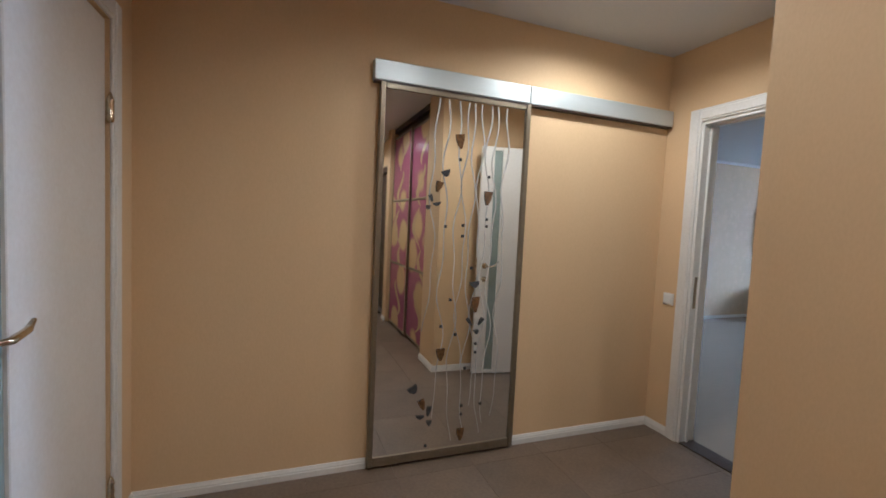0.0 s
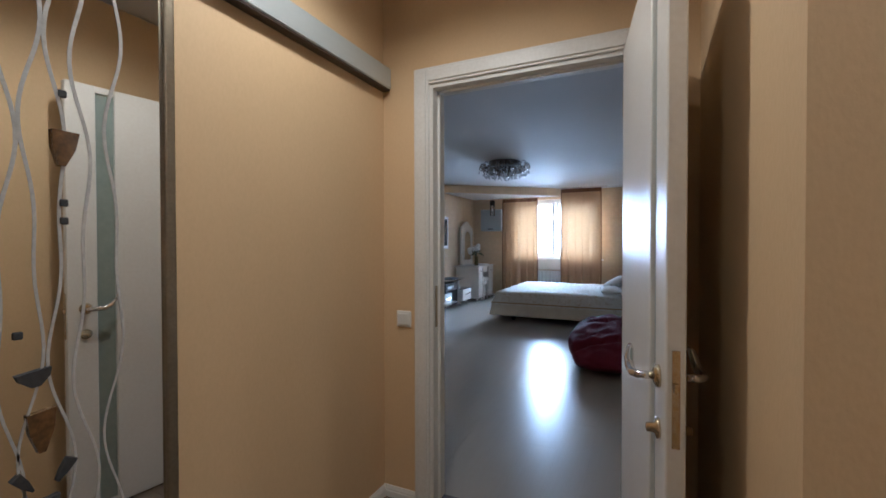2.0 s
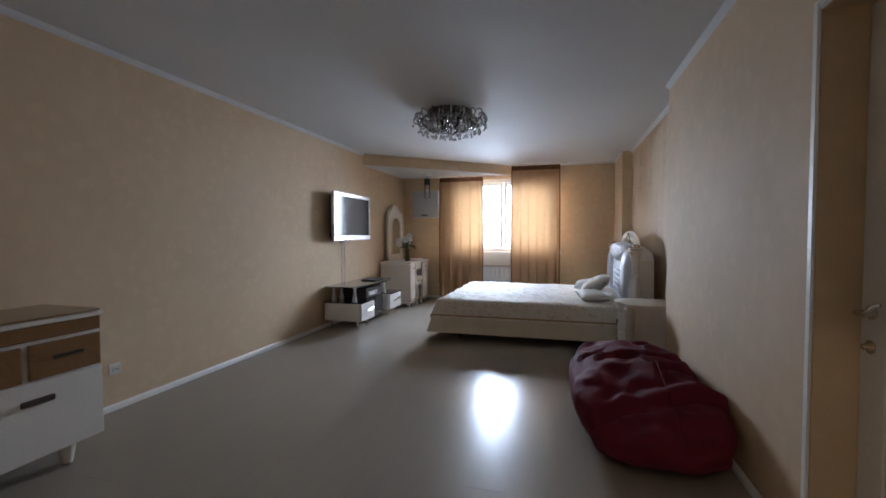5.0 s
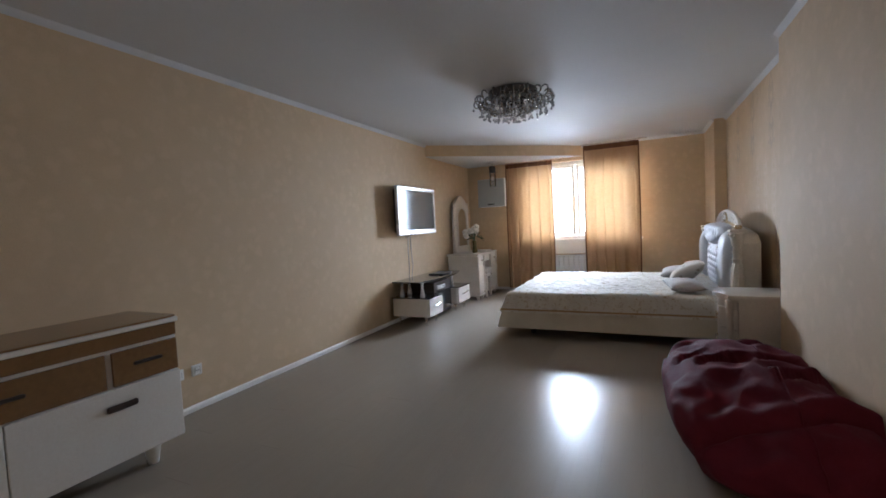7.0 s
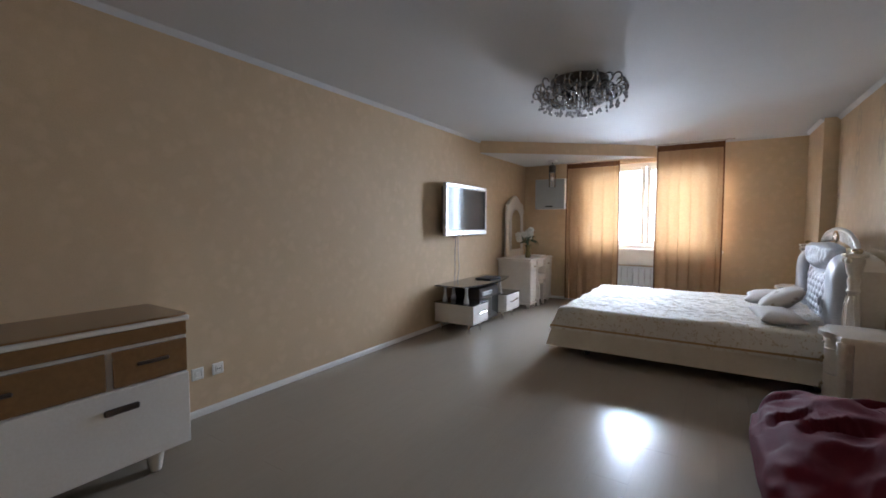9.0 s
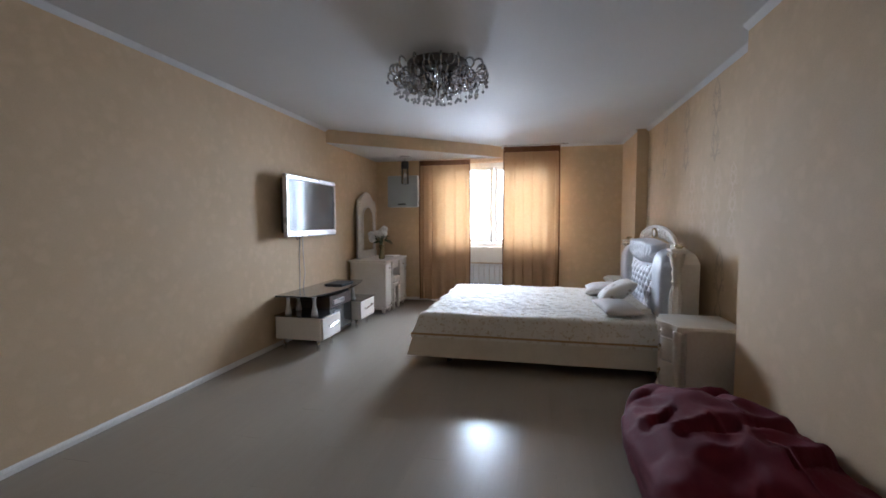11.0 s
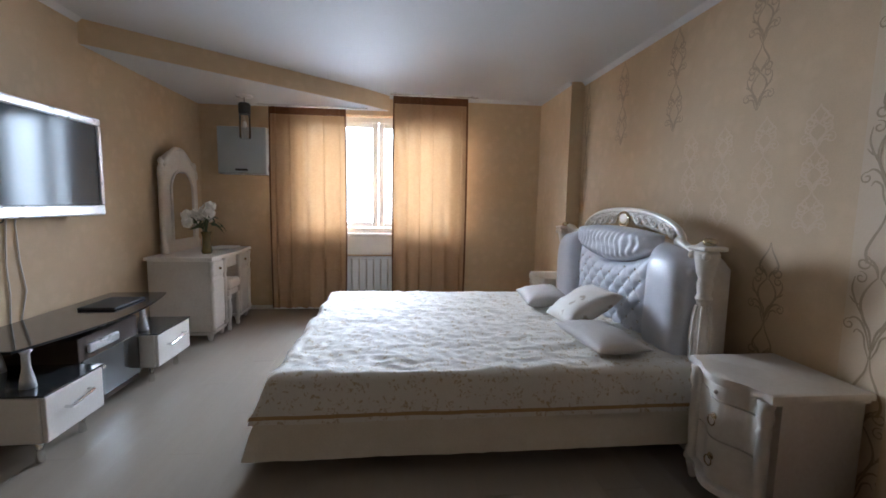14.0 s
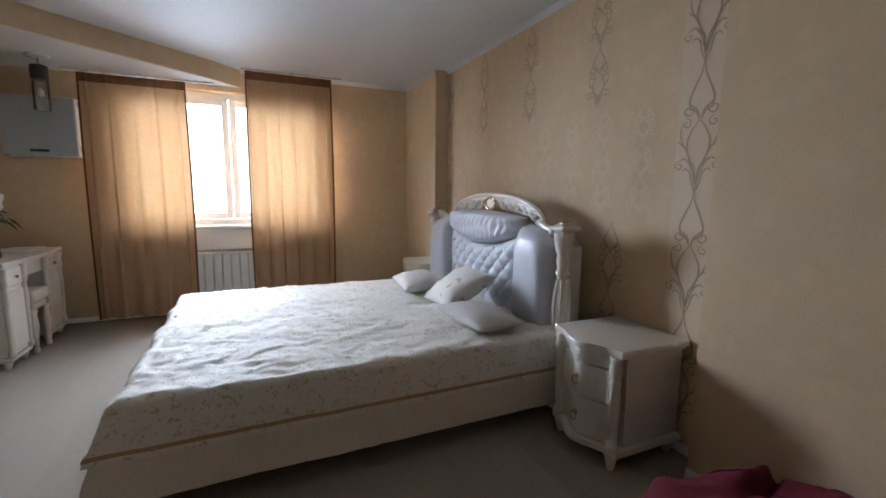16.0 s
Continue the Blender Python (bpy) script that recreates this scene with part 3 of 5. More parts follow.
def hem(lo, hi, out, flare, where):
    """A band along one side (-1, 1) or the foot (0) between two drops."""
    bm = bmesh.new()
    cx, hw, ln_ = (BX0 + BX1) / 2, (BX1 - BX0) / 2, BFY - BHY
    f2 = drape(0, hi, 0, 0, out, flare)

    def at(s, t):
        return f2((s / (hw + hi) + 1) / 2, (t - BHY + 0.02) / (ln_ + 0.02 + hi))
    if where:
        sheet(60, 4, lambda u, v: at(where * (hw + lo + (hi - lo) * v), BHY + u * (ln_ + lo + (hi - lo) * v)), bm)
    else:
        sheet(60, 4, lambda u, v: at((u * 2 - 1) * (hw + lo + (hi - lo) * v), BFY + lo + (hi - lo) * v), bm)
    return bm


for where in (-1, 0, 1):
    part("braid", hem(0.195, 0.212, 0.034, 0.16, where), GOLD_TRIM, bed, "gold-brown braid along the coverlet hem", True)
    part("valance", hem(0.20, 0.405, 0.012, 0.16, where), CREAM_LEATHER, bed, "plain cream valance under the coverlet", True)

# headboard
HCX = 8.42


def head_top(x):
    d = abs(x - HCX)
    return 1.065 + 0.075 * max(0, 1 - (d / 0.85) ** 2)


def pad(x0f, x1f, z0f, z1f, y0, bulge, detail=None, nu=40, nv=30):
    def fn(u, v):
        xa, xb = x0f(v), x1f(v)
        x = xa + (xb - xa) * u
        z_lo, z_hi = z0f(x), z1f(x)
        z = z_lo + (z_hi - z_lo) * v
        e = (1 - abs(2 * u - 1) ** 5) * (1 - abs(2 * v - 1) ** 5)
        y = y0 + bulge * max(0, e) ** 0.5
        if detail:
            y += detail(x, z) * e
        return Vector((x, y, z))
    bm = sheet(nu, nv, fn)
    return bm


def tuft(x, z):
    a, b = (x - HCX) / 0.065, (z - 0.5) / 0.065
    p = abs(math.sin(math.pi * (a + b) / 2)) * abs(math.sin(math.pi * (a - b) / 2))
    return 0.026 * (p ** 0.5) - 0.018


def pleat(x, z):
    return 0.006 * math.sin(x * 95 + 14 * z + 6 * noise.noise(Vector((x * 4, z * 9, 0)))) + 0.006 * noise.noise(Vector((x * 9, z * 20, 3)))


SPAN = 0.88


def inner(v):
    """How far the bolsters' inner edges stand from the middle at height v of 0 to 1."""
    return 0.48 + 0.035 * math.sin(math.pi * min(1, v * 1.1)) + 0.07 * v ** 3


def smile(x):
    """The lower edge of the pleated roll."""
    return 0.90 + 0.15 * min(1, (abs(x - HCX) / 0.58)) ** 1.9


def shoulder(x):
    """The bolsters' rounded top."""
    d = abs(x - HCX)
    return head_top(x) - 0.02 - 0.06 * max(0, (d - 0.74) / 0.14) ** 2.2


part("backing", slab_xz([(HCX - SPAN, 0.2)] + [(HCX - SPAN + 2 * SPAN * i / 30, shoulder(HCX - SPAN + 2 * SPAN * i / 30) - 0.02) for i in range(31)] + [(HCX + SPAN, 0.2)], 1.12, 1.30), ANTIQUE, bed, "white lacquered headboard panel")
for sgn in (-1, 1):
    part("bolster", pad(lambda v: HCX + sgn * inner(v), lambda v: HCX + sgn * (SPAN + 0.015 * math.sin(math.pi * v)), lambda x: 0.42, shoulder, 1.29, 0.135, None, 36, 36), LEATHER, bed, "smooth pearl-grey leather side bolster", True)
part("tufted_panel", pad(lambda v: HCX - inner(v) - 0.004, lambda v: HCX + inner(v) + 0.004, lambda x: 0.42, smile, 1.29, 0.10, tuft, 110, 66), LEATHER, bed, "button-tufted pearl-grey leather panel", True)
part("top_roll", pad(lambda v: HCX - 0.55, lambda v: HCX + 0.55, smile, lambda x: head_top(x) + 0.015, 1.29, 0.13, pleat, 130, 24), LEATHER, bed, "pleated pearl-grey leather roll", True)
bm = bmesh.new()
for i in range(-7, 8):
    for j in range(8):
        if (i + j) % 2 == 0:
            x, z = HCX + i * 0.065, 0.5 + j * 0.065
            if abs(x - HCX) < 0.46 and z < smile(x) - 0.04:
                blob((x, 1.372, z), (0.010, 0.006, 0.010), 2, 8, 6, None, bm)
tagged(part("button", bm, CHROME, bed, "shiny headboard buttons", True), kind="stuff")
for x in (HCX - 0.945, HCX + 0.945):
    y = 1.315
    bm = box(x - 0.048, x + 0.048, y - 0.05, y + 0.05, 0, 0.16, 0.01)
    lathe(x, y, [(0.045, 0.16), (0.052, 0.19), (0.036, 0.22), (0.040, 0.42), (0.052, 0.60), (0.046, 0.72), (0.030, 0.80), (0.042, 0.825), (0.032, 0.85), (0.040, 0.90), (0.032, 0.93), (0.044, 0.96), (0.056, 1.03), (0.060, 1.06), (0.048, 1.075)], 16, bm)
    ribs = bmesh.new()
    for k in range(8):
        a = math.tau * k / 8
        tube([(x + r0 * math.cos(a), y + r0 * math.sin(a), z) for r0, z in ((0.038, 0.24), (0.041, 0.42), (0.052, 0.60), (0.046, 0.72), (0.033, 0.79))], 0.006, ribs, 5)
    post = part("post", bm, ANTIQUE, bed, "turned and fluted white headboard post", "auto")
    tagged(part("fluting", ribs, ANTIQUE, post, "", True), kind="stuff")
    part("capital", box(x - 0.066, x + 0.066, y - 0.066, y + 0.066, 1.075, 1.10, 0.010, seg=2), ANTIQUE, post)
    for dx in (-1, 1):
        part("volute", blob((x + dx * 0.052, y + 0.045, 1.05), (0.020, 0.020, 0.022), 2, 12, 8), ANTIQUE, post, smooth=True)
    part("finial", blob((x, y - 0.01, 1.118), (0.034, 0.032, 0.022), 2.4, 12, 8), BRASS, post, "tarnished gold finial", True)
# openwork crest
bm = bmesh.new()
for k, (rise, rad_) in enumerate(((0.215, 0.019), (0.185, 0.012))):
    tube([(HCX + 0.66 * math.cos(a), 1.24, 1.055 + rise * math.sin(a) ** 0.8) for a in [math.pi * i / 32 for i in range(33)]], rad_, bm, 8)
part("crest_arch", bm, ANTIQUE, bed, "carved white crest arch", True)
for sgn in (-1, 1):
    part("crest_rail", tube([(HCX + sgn * (0.62 + 0.30 * t), 1.25 + 0.03 * t, 1.075 + 0.02 * math.cos(t * 6)) for t in [i / 10 for i in range(11)]], [0.030 - 0.008 * math.sin(i * 0.6) for i in range(11)], sides=8), ANTIQUE, bed, "curled rail end beside the post", True)
for sgn in (-1, 1):
    bm = bmesh.new()
    for c0, r0 in ((0.17, 0.042), (0.27, 0.036), (0.36, 0.038), (0.46, 0.030), (0.55, 0.030)):
        cz = 1.05 + 0.21 * max(0, 1 - (c0 / 0.66) ** 2) ** 0.4 - r0 - 0.006
        pts = [(HCX + sgn * (c0 + (r0 * (1 - 0.7 * i / 26)) * math.cos(1.2 + i * 0.36)), 1.245, cz + (r0 * (1 - 0.7 * i / 26)) * math.sin(1.2 + i * 0.36)) for i in range(27)]
        tube(pts, [0.012 - 0.006 * i / 26 for i in range(27)], bm, 6)
        tube([(HCX + sgn * (c0 - 0.07), 1.245, cz + 0.035), (HCX + sgn * (c0 - 0.01), 1.245, cz - 0.03), (HCX + sgn * (c0 + 0.06), 1.245, cz - 0.045)], [0.008, 0.013, 0.006], bm, 6)
    part("scrollwork", bm, ANTIQUE, bed, "openwork scroll carving", True)
part("medallion", blob((HCX, 1.25, 1.205), (0.055, 0.014, 0.034), 3, 16, 8), ANTIQUE, bed, "cream crest medallion", True)
part("medallion_rim", tube([(HCX + 0.072 * math.cos(a), 1.255, 1.205 + 0.047 * math.sin(a)) for a in [math.tau * i / 24 for i in range(25)]], 0.010, sides=8), BRASS, bed, "worn gold rim of the medallion", True)


def pillow(at, size, turn, material, label, seed):
    """A stuffed square pillow with drawn-out corners, creased towards its edges."""
    p = thing("pillow", at, label, "pillow", "pillows on the bed")
    bm = bmesh.new()
    for side in (1, -1):
        def fn(u, v):
            a, b = u * 2 - 1, v * 2 - 1
            puff = (max(0, 1 - a * a) * max(0, 1 - b * b)) ** 0.42
            x = a * (1 - 0.09 * (1 - b * b) * a * a)
            y = b * (1 - 0.09 * (1 - a * a) * b * b)
            crease = 0.10 * noise.noise(Vector((a * 2.5 + seed, b * 2.5, side))) + 0.07 * math.sin(9 * (a + b) + seed) * (abs(a * b)) ** 0.6
            return Vector(at) + turn @ Vector((x * size[0], y * size[1], side * size[2] * puff * (1 + crease)))
        sheet(30, 24, fn, bm)
    bmesh.ops.remove_doubles(bm, verts=bm.verts, dist=1e-5)
    part("cushion", bm, material, p, smooth=True)
    return p


pillow((7.74, 1.73, 0.55), (0.25, 0.16, 0.056), Euler((0.02, -0.04, 0.12)).to_matrix(), SATIN, "flat grey satin pillow on the coverlet", 1)
pillow((8.16, 1.66, 0.628), (0.26, 0.20, 0.085), Euler((-0.55, 0.06, -0.10)).to_matrix(), PILLOW, "flowered pillow leaning on the headboard", 5)
pillow((8.78, 1.72, 0.562), (0.25, 0.17, 0.065), Euler((-0.12, -0.03, -0.10)).to_matrix(), SATIN, "grey satin pillow on the far side", 9)

# ---- nightstands ----


def bow(x0, x1, yb, yf, deep, n=14):
    """An outline with a bowed front and rounded shoulders."""
    pts = [(x1, yb), (x0, yb), (x0, yf)]
    w = x1 - x0
    for i in range(n + 1):
        u = i / n
        pts.append((x0 + w * u, yf + deep * (0.5 - 0.5 * math.cos(math.tau * min(max((u - 0.08) / 0.84, 0), 1)))))
    pts.append((x1, yf))
    out = []
    for p in pts:
        if not out or (Vector(p) - Vector(out[-1])).length > 1e-4:
            out.append(p)
    return out


def nightstand(x0, x1):
    yb, yf = SY + 0.02, 1.46
    n = thing("nightstand", ((x0 + x1) / 2, 1.25, 0), "antique-white bow-fronted nightstand with three drawers", "nightstand", "nightstands beside the bed")
    part("top", prism(bow(x0 - 0.02, x1 + 0.02, yb, yf + 0.03, 0.075), 0.562, 0.592, 0.010), ANTIQUE, n, smooth="auto")
    part("top_moulding", prism(bow(x0 - 0.005, x1 + 0.005, yb, yf + 0.015, 0.065), 0.545, 0.562), ANTIQUE, n)
    part("body", prism(bow(x0 + 0.01, x1 - 0.01, yb + 0.005, yf - 0.045, 0.055), 0.10, 0.545), ANTIQUE, n, smooth="auto")
    part("plinth", prism(bow(x0 - 0.015, x1 + 0.015, yb, yf + 0.025, 0.07), 0.075, 0.105, 0.008), ANTIQUE, n, smooth="auto")
    for z0, z1 in ((0.478, 0.540), (0.305, 0.470), (0.112, 0.297)):
        pts = [p for p in bow(x0 + 0.042, x1 - 0.042, yf - 0.06, yf + 0.010, 0.060)]
        dr = part("drawer_front", prism(pts, z0, z1, 0.004), ANTIQUE, n, smooth="auto")
        xm, zm = (x0 + x1) / 2, (z0 + z1) / 2
        if z1 - z0 > 0.1:
            bm = blob((xm, yf + 0.071, zm + 0.012), (0.016, 0.008, 0.016), 2, 12, 8)
            tube([(xm + 0.020 * math.cos(a), yf + 0.082, zm - 0.006 + 0.022 * math.sin(a)) for a in [math.tau * i / 16 for i in range(17)]], 0.0032, bm, 6)
        else:
            bm = blob((xm, yf + 0.072, zm), (0.010, 0.010, 0.010), 2, 10, 8)
        part("pull", bm, BRASS if z1 - z0 > 0.1 else ANTIQUE, dr, "aged ring pull", True)
    for x in (x0 + 0.022, x1 - 0.022):
        part("column", lathe(x, yf + 0.012, [(0.026, 0.10), (0.03, 0.13), (0.018, 0.15), (0.021, 0.2), (0.026, 0.33), (0.02, 0.41), (0.028, 0.425), (0.02, 0.44), (0.024, 0.46), (0.032, 0.49), (0.026, 0.52), (0.032, 0.55)], 12), ANTIQUE, n, "turned and fluted corner column", True)
    for x in (x0 + 0.03, x1 - 0.03):
        for y in (yb + 0.04, yf + 0.005):
            part("foot", lathe(x, y, [(0.014, 0), (0.02, 0.012), (0.022, 0.03), (0.034, 0.078)], 12), ANTIQUE, n, smooth=True)
    return n


ns = nightstand(6.87, 7.29)
copy_thing(ns, pose(9.60, 1.25, 0))

# ---- television and its stand ----
tv = thing("television", (8.17, NY - 0.1, 1.16), "flat television with silver-white frame on the wall", "television")
TX0, TX1, TZ0, TZ1, TY = 7.63, 8.73, 1.165, 1.825, 4.955
bm = box(TX0, TX1, TY, TY + 0.05, TZ0, TZ0 + 0.07, 0.008)
box(TX0, TX1, TY, TY + 0.05, TZ1 - 0.05, TZ1, 0.008, bm)
box(TX0, TX0 + 0.038, TY, TY + 0.05, TZ0 + 0.07, TZ1 - 0.05, 0.006, bm)
box(TX1 - 0.038, TX1, TY, TY + 0.05, TZ0 + 0.07, TZ1 - 0.05, 0.006, bm)
part("bezel", bm, SILVER, tv, "silver-white bezel")
part("screen", box(TX0 + 0.038, TX1 - 0.038, TY + 0.012, TY + 0.04, TZ0 + 0.07, TZ1 - 0.05), SCREEN, tv, "dark reflecting screen")
part("back_shell", box(TX0 + 0.03, TX1 - 0.03, TY + 0.05, TY + 0.10, TZ0 + 0.04, TZ1 - 0.04, 0.02, seg=2), BLACK, tv)
part("wall_bracket", box(8.0, 8.34, TY + 0.10, NY, 1.35, 1.65, 0.005), BLACK, tv)
for i, x in enumerate((8.13, 8.19)):
    cable = part("cable", tube([(x, NY - 0.03, 1.22), (x + 0.01, NY - 0.008, 1.12), (x + 0.03 * (i - 0.3), NY - 0.008, 0.9), (x + 0.05 * i, NY - 0.008, 0.72), (x - 0.02, NY - 0.01, 0.5)], 0.0045, sides=6), CORD, tv, "thin white cable down the wall", True)
part("cable", tube([(7.95, NY - 0.06, 1.19), (8.0, NY - 0.06, 1.13), (8.07, NY - 0.05, 1.14), (8.1, NY - 0.05, 1.19)], 0.004, sides=6), BLACK, tv, smooth=True)

st = thing("tv_stand", (8.2, 4.85, 0), "low white and smoked-glass television stand with two drawers", "tv stand")


def front_curve(x0, x1, yb, ye, ym, n=16):
    return [(x1, yb), (x0, yb)] + [(x0 + (x1 - x0) * i / n, ye + (ym - ye) * math.sin(math.pi * i / n)) for i in range(n + 1)]


part("glass_top", prism(front_curve(7.60, 8.96, 5.10, 4.70, 4.58), 0.545, 0.558, 0.003), DARK_GLASS, st, "smoked glass top")
for x0, x1 in ((7.55, 7.95), (8.50, 8.95)):
    bx = part("drawer_box", box(x0, x1, 4.56, 5.07, 0.12, 0.35, 0.006), WHITE, st)
    part("drawer_front", box(x0 + 0.004, x1 - 0.004, 4.535, 4.558, 0.125, 0.345, 0.004), WHITE, st)
    part("shelf_glass", box(x0 - 0.005, x1 + 0.005, 4.53, 5.08, 0.352, 0.362, 0.002), DARK_GLASS, st, "smoked glass shelf")
    part("handle", tube([(x0 + 0.12, 4.535, 0.25), (x0 + 0.12, 4.505, 0.25), (x1 - 0.12, 4.505, 0.27), (x1 - 0.12, 4.535, 0.27)], 0.008, sides=8), CHROME, st, "chrome bar handle")
    for px, py in ((x0 + 0.10, 4.68), (x0 + 0.10, 4.98), (x1 - 0.10, 4.98)):
        part("pillar", lathe(px, py, [(0.034, 0.362), (0.03, 0.40), (0.018, 0.46), (0.017, 0.53), (0.028, 0.545)], 14), SILVER, st, "tapered silver pillar", True)
    for px in (x0 + 0.06, x1 - 0.06):
        for py in (4.62, 5.0):
            part("leg", lathe(px, py, [(0.018, 0), (0.02, 0.01), (0.014, 0.05), (0.02, 0.12)], 10), CHROME, st, smooth=True)
part("centre_box", box(7.955, 8.495, 4.66, 5.07, 0.06, 0.50, 0.004), DARK_WOOD, st, "dark open centre compartment")
part("glass_door", box(7.965, 8.485, 4.648, 4.658, 0.10, 0.37, 0.002), DARK_GLASS, st, "smoked glass flap")
part("device", box(8.02, 8.28, 4.64, 4.66, 0.40, 0.45, 0.004), SILVER, st, "small silver set-top box")
part("knob", blob((8.12, 4.64, 0.28), (0.014, 0.01, 0.014), 2, 10, 6), CHROME, st, smooth=True)
lap = thing("black_tray", (8.55, 4.83, 0.558), "thin black box lying on the glass top", "media box")
part("casing", box(8.38, 8.72, 4.72, 4.95, 0.559, 0.575, 0.005), BLACK, lap)

# ---- vanity table ----
va = thing("vanity_table", (9.9, 4.8, 0), "antique-white carved vanity table with arched mirror", "vanity")
VX0, VX1, VY0, VY1, VT = 9.42, 10.38, 4.56, 5.10, 0.775
out = [(VX1 + 0.03, VY1), (VX0 - 0.03, VY1)] + [(VX0 - 0.03 + (VX1 - VX0 + 0.06) * i / 20, VY0 - 0.03 - 0.03 * math.sin(math.pi * i / 20) ** 2) for i in range(21)]
part("top", prism(out, VT - 0.03, VT, 0.008), ANTIQUE, va, smooth="auto")
for x0, x1 in ((VX0, VX0 + 0.30), (VX1 - 0.30, VX1)):
    pe = part("pedestal", box(x0, x1, VY0, VY1 - 0.01, 0.09, VT - 0.031, 0.008), ANTIQUE, va)
    part("door", box(x0 + 0.04, x1 - 0.04, VY0 - 0.014, VY0 - 0.001, 0.13, 0.56, 0.006), ANTIQUE, pe)
    part("drawer", box(x0 + 0.04, x1 - 0.04, VY0 - 0.014, VY0 - 0.001, 0.59, 0.72, 0.006), ANTIQUE, pe)
    part("pull", blob(((x0 + x1) / 2, VY0 - 0.026, 0.655), (0.014, 0.012, 0.014), 2, 10, 6), BRASS, pe, smooth=True)
    part("skirting", box(x0 - 0.008, x1 + 0.008, VY0 - 0.012, VY1 - 0.01, 0.06, 0.088, 0.006), ANTIQUE, pe)
    for cx in (x0 + 0.012, x1 - 0.012):
        part("column", lathe(cx, VY0 - 0.006, [(0.018, 0.09), (0.026, 0.12), (0.016, 0.15), (0.02, 0.35), (0.024, 0.5), (0.016, 0.58), (0.028, 0.62), (0.022, 0.66), (0.03, 0.73)], 10), ANTIQUE, pe, smooth=True)
    for cx in (x0 + 0.03, x1 - 0.03):
        for cy in (VY0 + 0.03, VY1 - 0.05):
            part("foot", lathe(cx, cy, [(0.014, 0), (0.02, 0.015), (0.03, 0.06)], 10), ANTIQUE, va, smooth=True)
part("apron", box(VX0 + 0.302, VX1 - 0.302, VY0 + 0.01, VY0 + 0.03, 0.62, VT - 0.031, 0.004), ANTIQUE, va)
part("back_panel", box(VX0 + 0.302, VX1 - 0.302, VY1 - 0.04, VY1 - 0.02, 0.10, VT - 0.031), ANTIQUE, va)
# mirror frame with an arched glass
MX, MZ0, MW = 9.97, VT, 0.32


def arch(w, z0, z1, n=18):
    return [(MX - w, z0), (MX - w, z1)] + [(MX - w * math.cos(math.pi * i / n), z1 + w * 0.85 * math.sin(math.pi * i / n)) for i in range(1, n)] + [(MX + w, z1), (MX + w, z0)]


part("mirror_frame", slab_xz(arch(MW - 0.008, MZ0, 1.49), 5.03, 5.09), ANTIQUE, va, "carved white mirror frame", "auto")
part("mirror_glass", slab_xz(arch(MW - 0.11, MZ0 + 0.12, 1.38), 5.02, 5.032), MIRROR, va, "arched mirror glass")
bm = bmesh.new()
tube([(x, 5.018, z) for x, z in arch(MW - 0.105, MZ0 + 0.115, 1.38)], 0.012, bm, 8)
part("mirror_bead", bm, ANTIQUE, va, smooth=True)
for s in (-1, 1):
    part("mirror_post", lathe(MX + s * (MW - 0.0), 5.05, [(0.035, MZ0), (0.038, MZ0 + 0.08), (0.022, MZ0 + 0.1), (0.026, 1.2), (0.02, 1.48), (0.034, 1.5), (0.03, 1.56), (0.018, 1.6), (0.026, 1.63), (0.006, 1.67)], 12), ANTIQUE, va, "turned mirror post", True)
    bm = tube([(MX + s * (0.30 - 0.30 * t ** 0.8 * 1.0), 5.05, 1.60 + 0.17 * math.sin(t * 1.7)) for t in [i / 12 for i in range(13)]], [0.03 - 0.010 * i / 12 for i in range(13)], sides=8)
    part("mirror_scroll", bm, ANTIQUE, va, "curled crest scroll", True)
part("jewel_box", box(10.02, 10.34, 4.62, 4.84, VT + 0.001, VT + 0.016, 0.004), PLASTIC, va, "flat white tray")

sto = thing("stool", (9.9, 4.66, 0), "small antique-white stool pushed under the vanity", "stool")
part("seat", box(9.76, 10.04, 4.52, 4.82, 0.40, 0.50, 0.03, seg=3), ANTIQUE, sto, smooth=True)
part("apron", box(9.78, 10.02, 4.54, 4.80, 0.34, 0.399, 0.01), ANTIQUE, sto)
for x in (9.79, 10.01):
    for y in (4.55, 4.79):
        part("leg", lathe(x, y, [(0.014, 0), (0.022, 0.02), (0.016, 0.05), (0.02, 0.12), (0.03, 0.22), (0.02, 0.3), (0.03, 0.345)], 12), ANTIQUE, sto, smooth=True)

vs = thing("flower_vase", (9.70, 4.70, VT), "amber glass vase with white artificial flowers on the vanity", "vase")
part("vase", lathe(9.70, 4.70, [(0.04, VT), (0.048, VT + 0.02), (0.036, VT + 0.1), (0.034, VT + 0.16), (0.046, VT + 0.21), (0.04, VT + 0.211)], 16), VASE_GLASS, vs, "amber glass vase", True)
rnd = random.Random(12)
heads = []
for i in range(11):
    a = rnd.uniform(0, math.tau)
    r = rnd.uniform(0.03, 0.22)
    heads.append((9.72 + r * math.cos(a) * 1.1, 4.70 + r * math.sin(a) * 0.9, VT + 0.42 - r * 0.5 + rnd.uniform(-0.03, 0.05)))
bm = bmesh.new()
for x, y, z in heads:
    tube([(9.70, 4.70, VT + 0.19), ((9.70 + x) / 2, (4.70 + y) / 2, VT + 0.30), (x, y, z)], 0.004, bm, 5)
part("stem", bm, LEAF, vs, smooth=True)
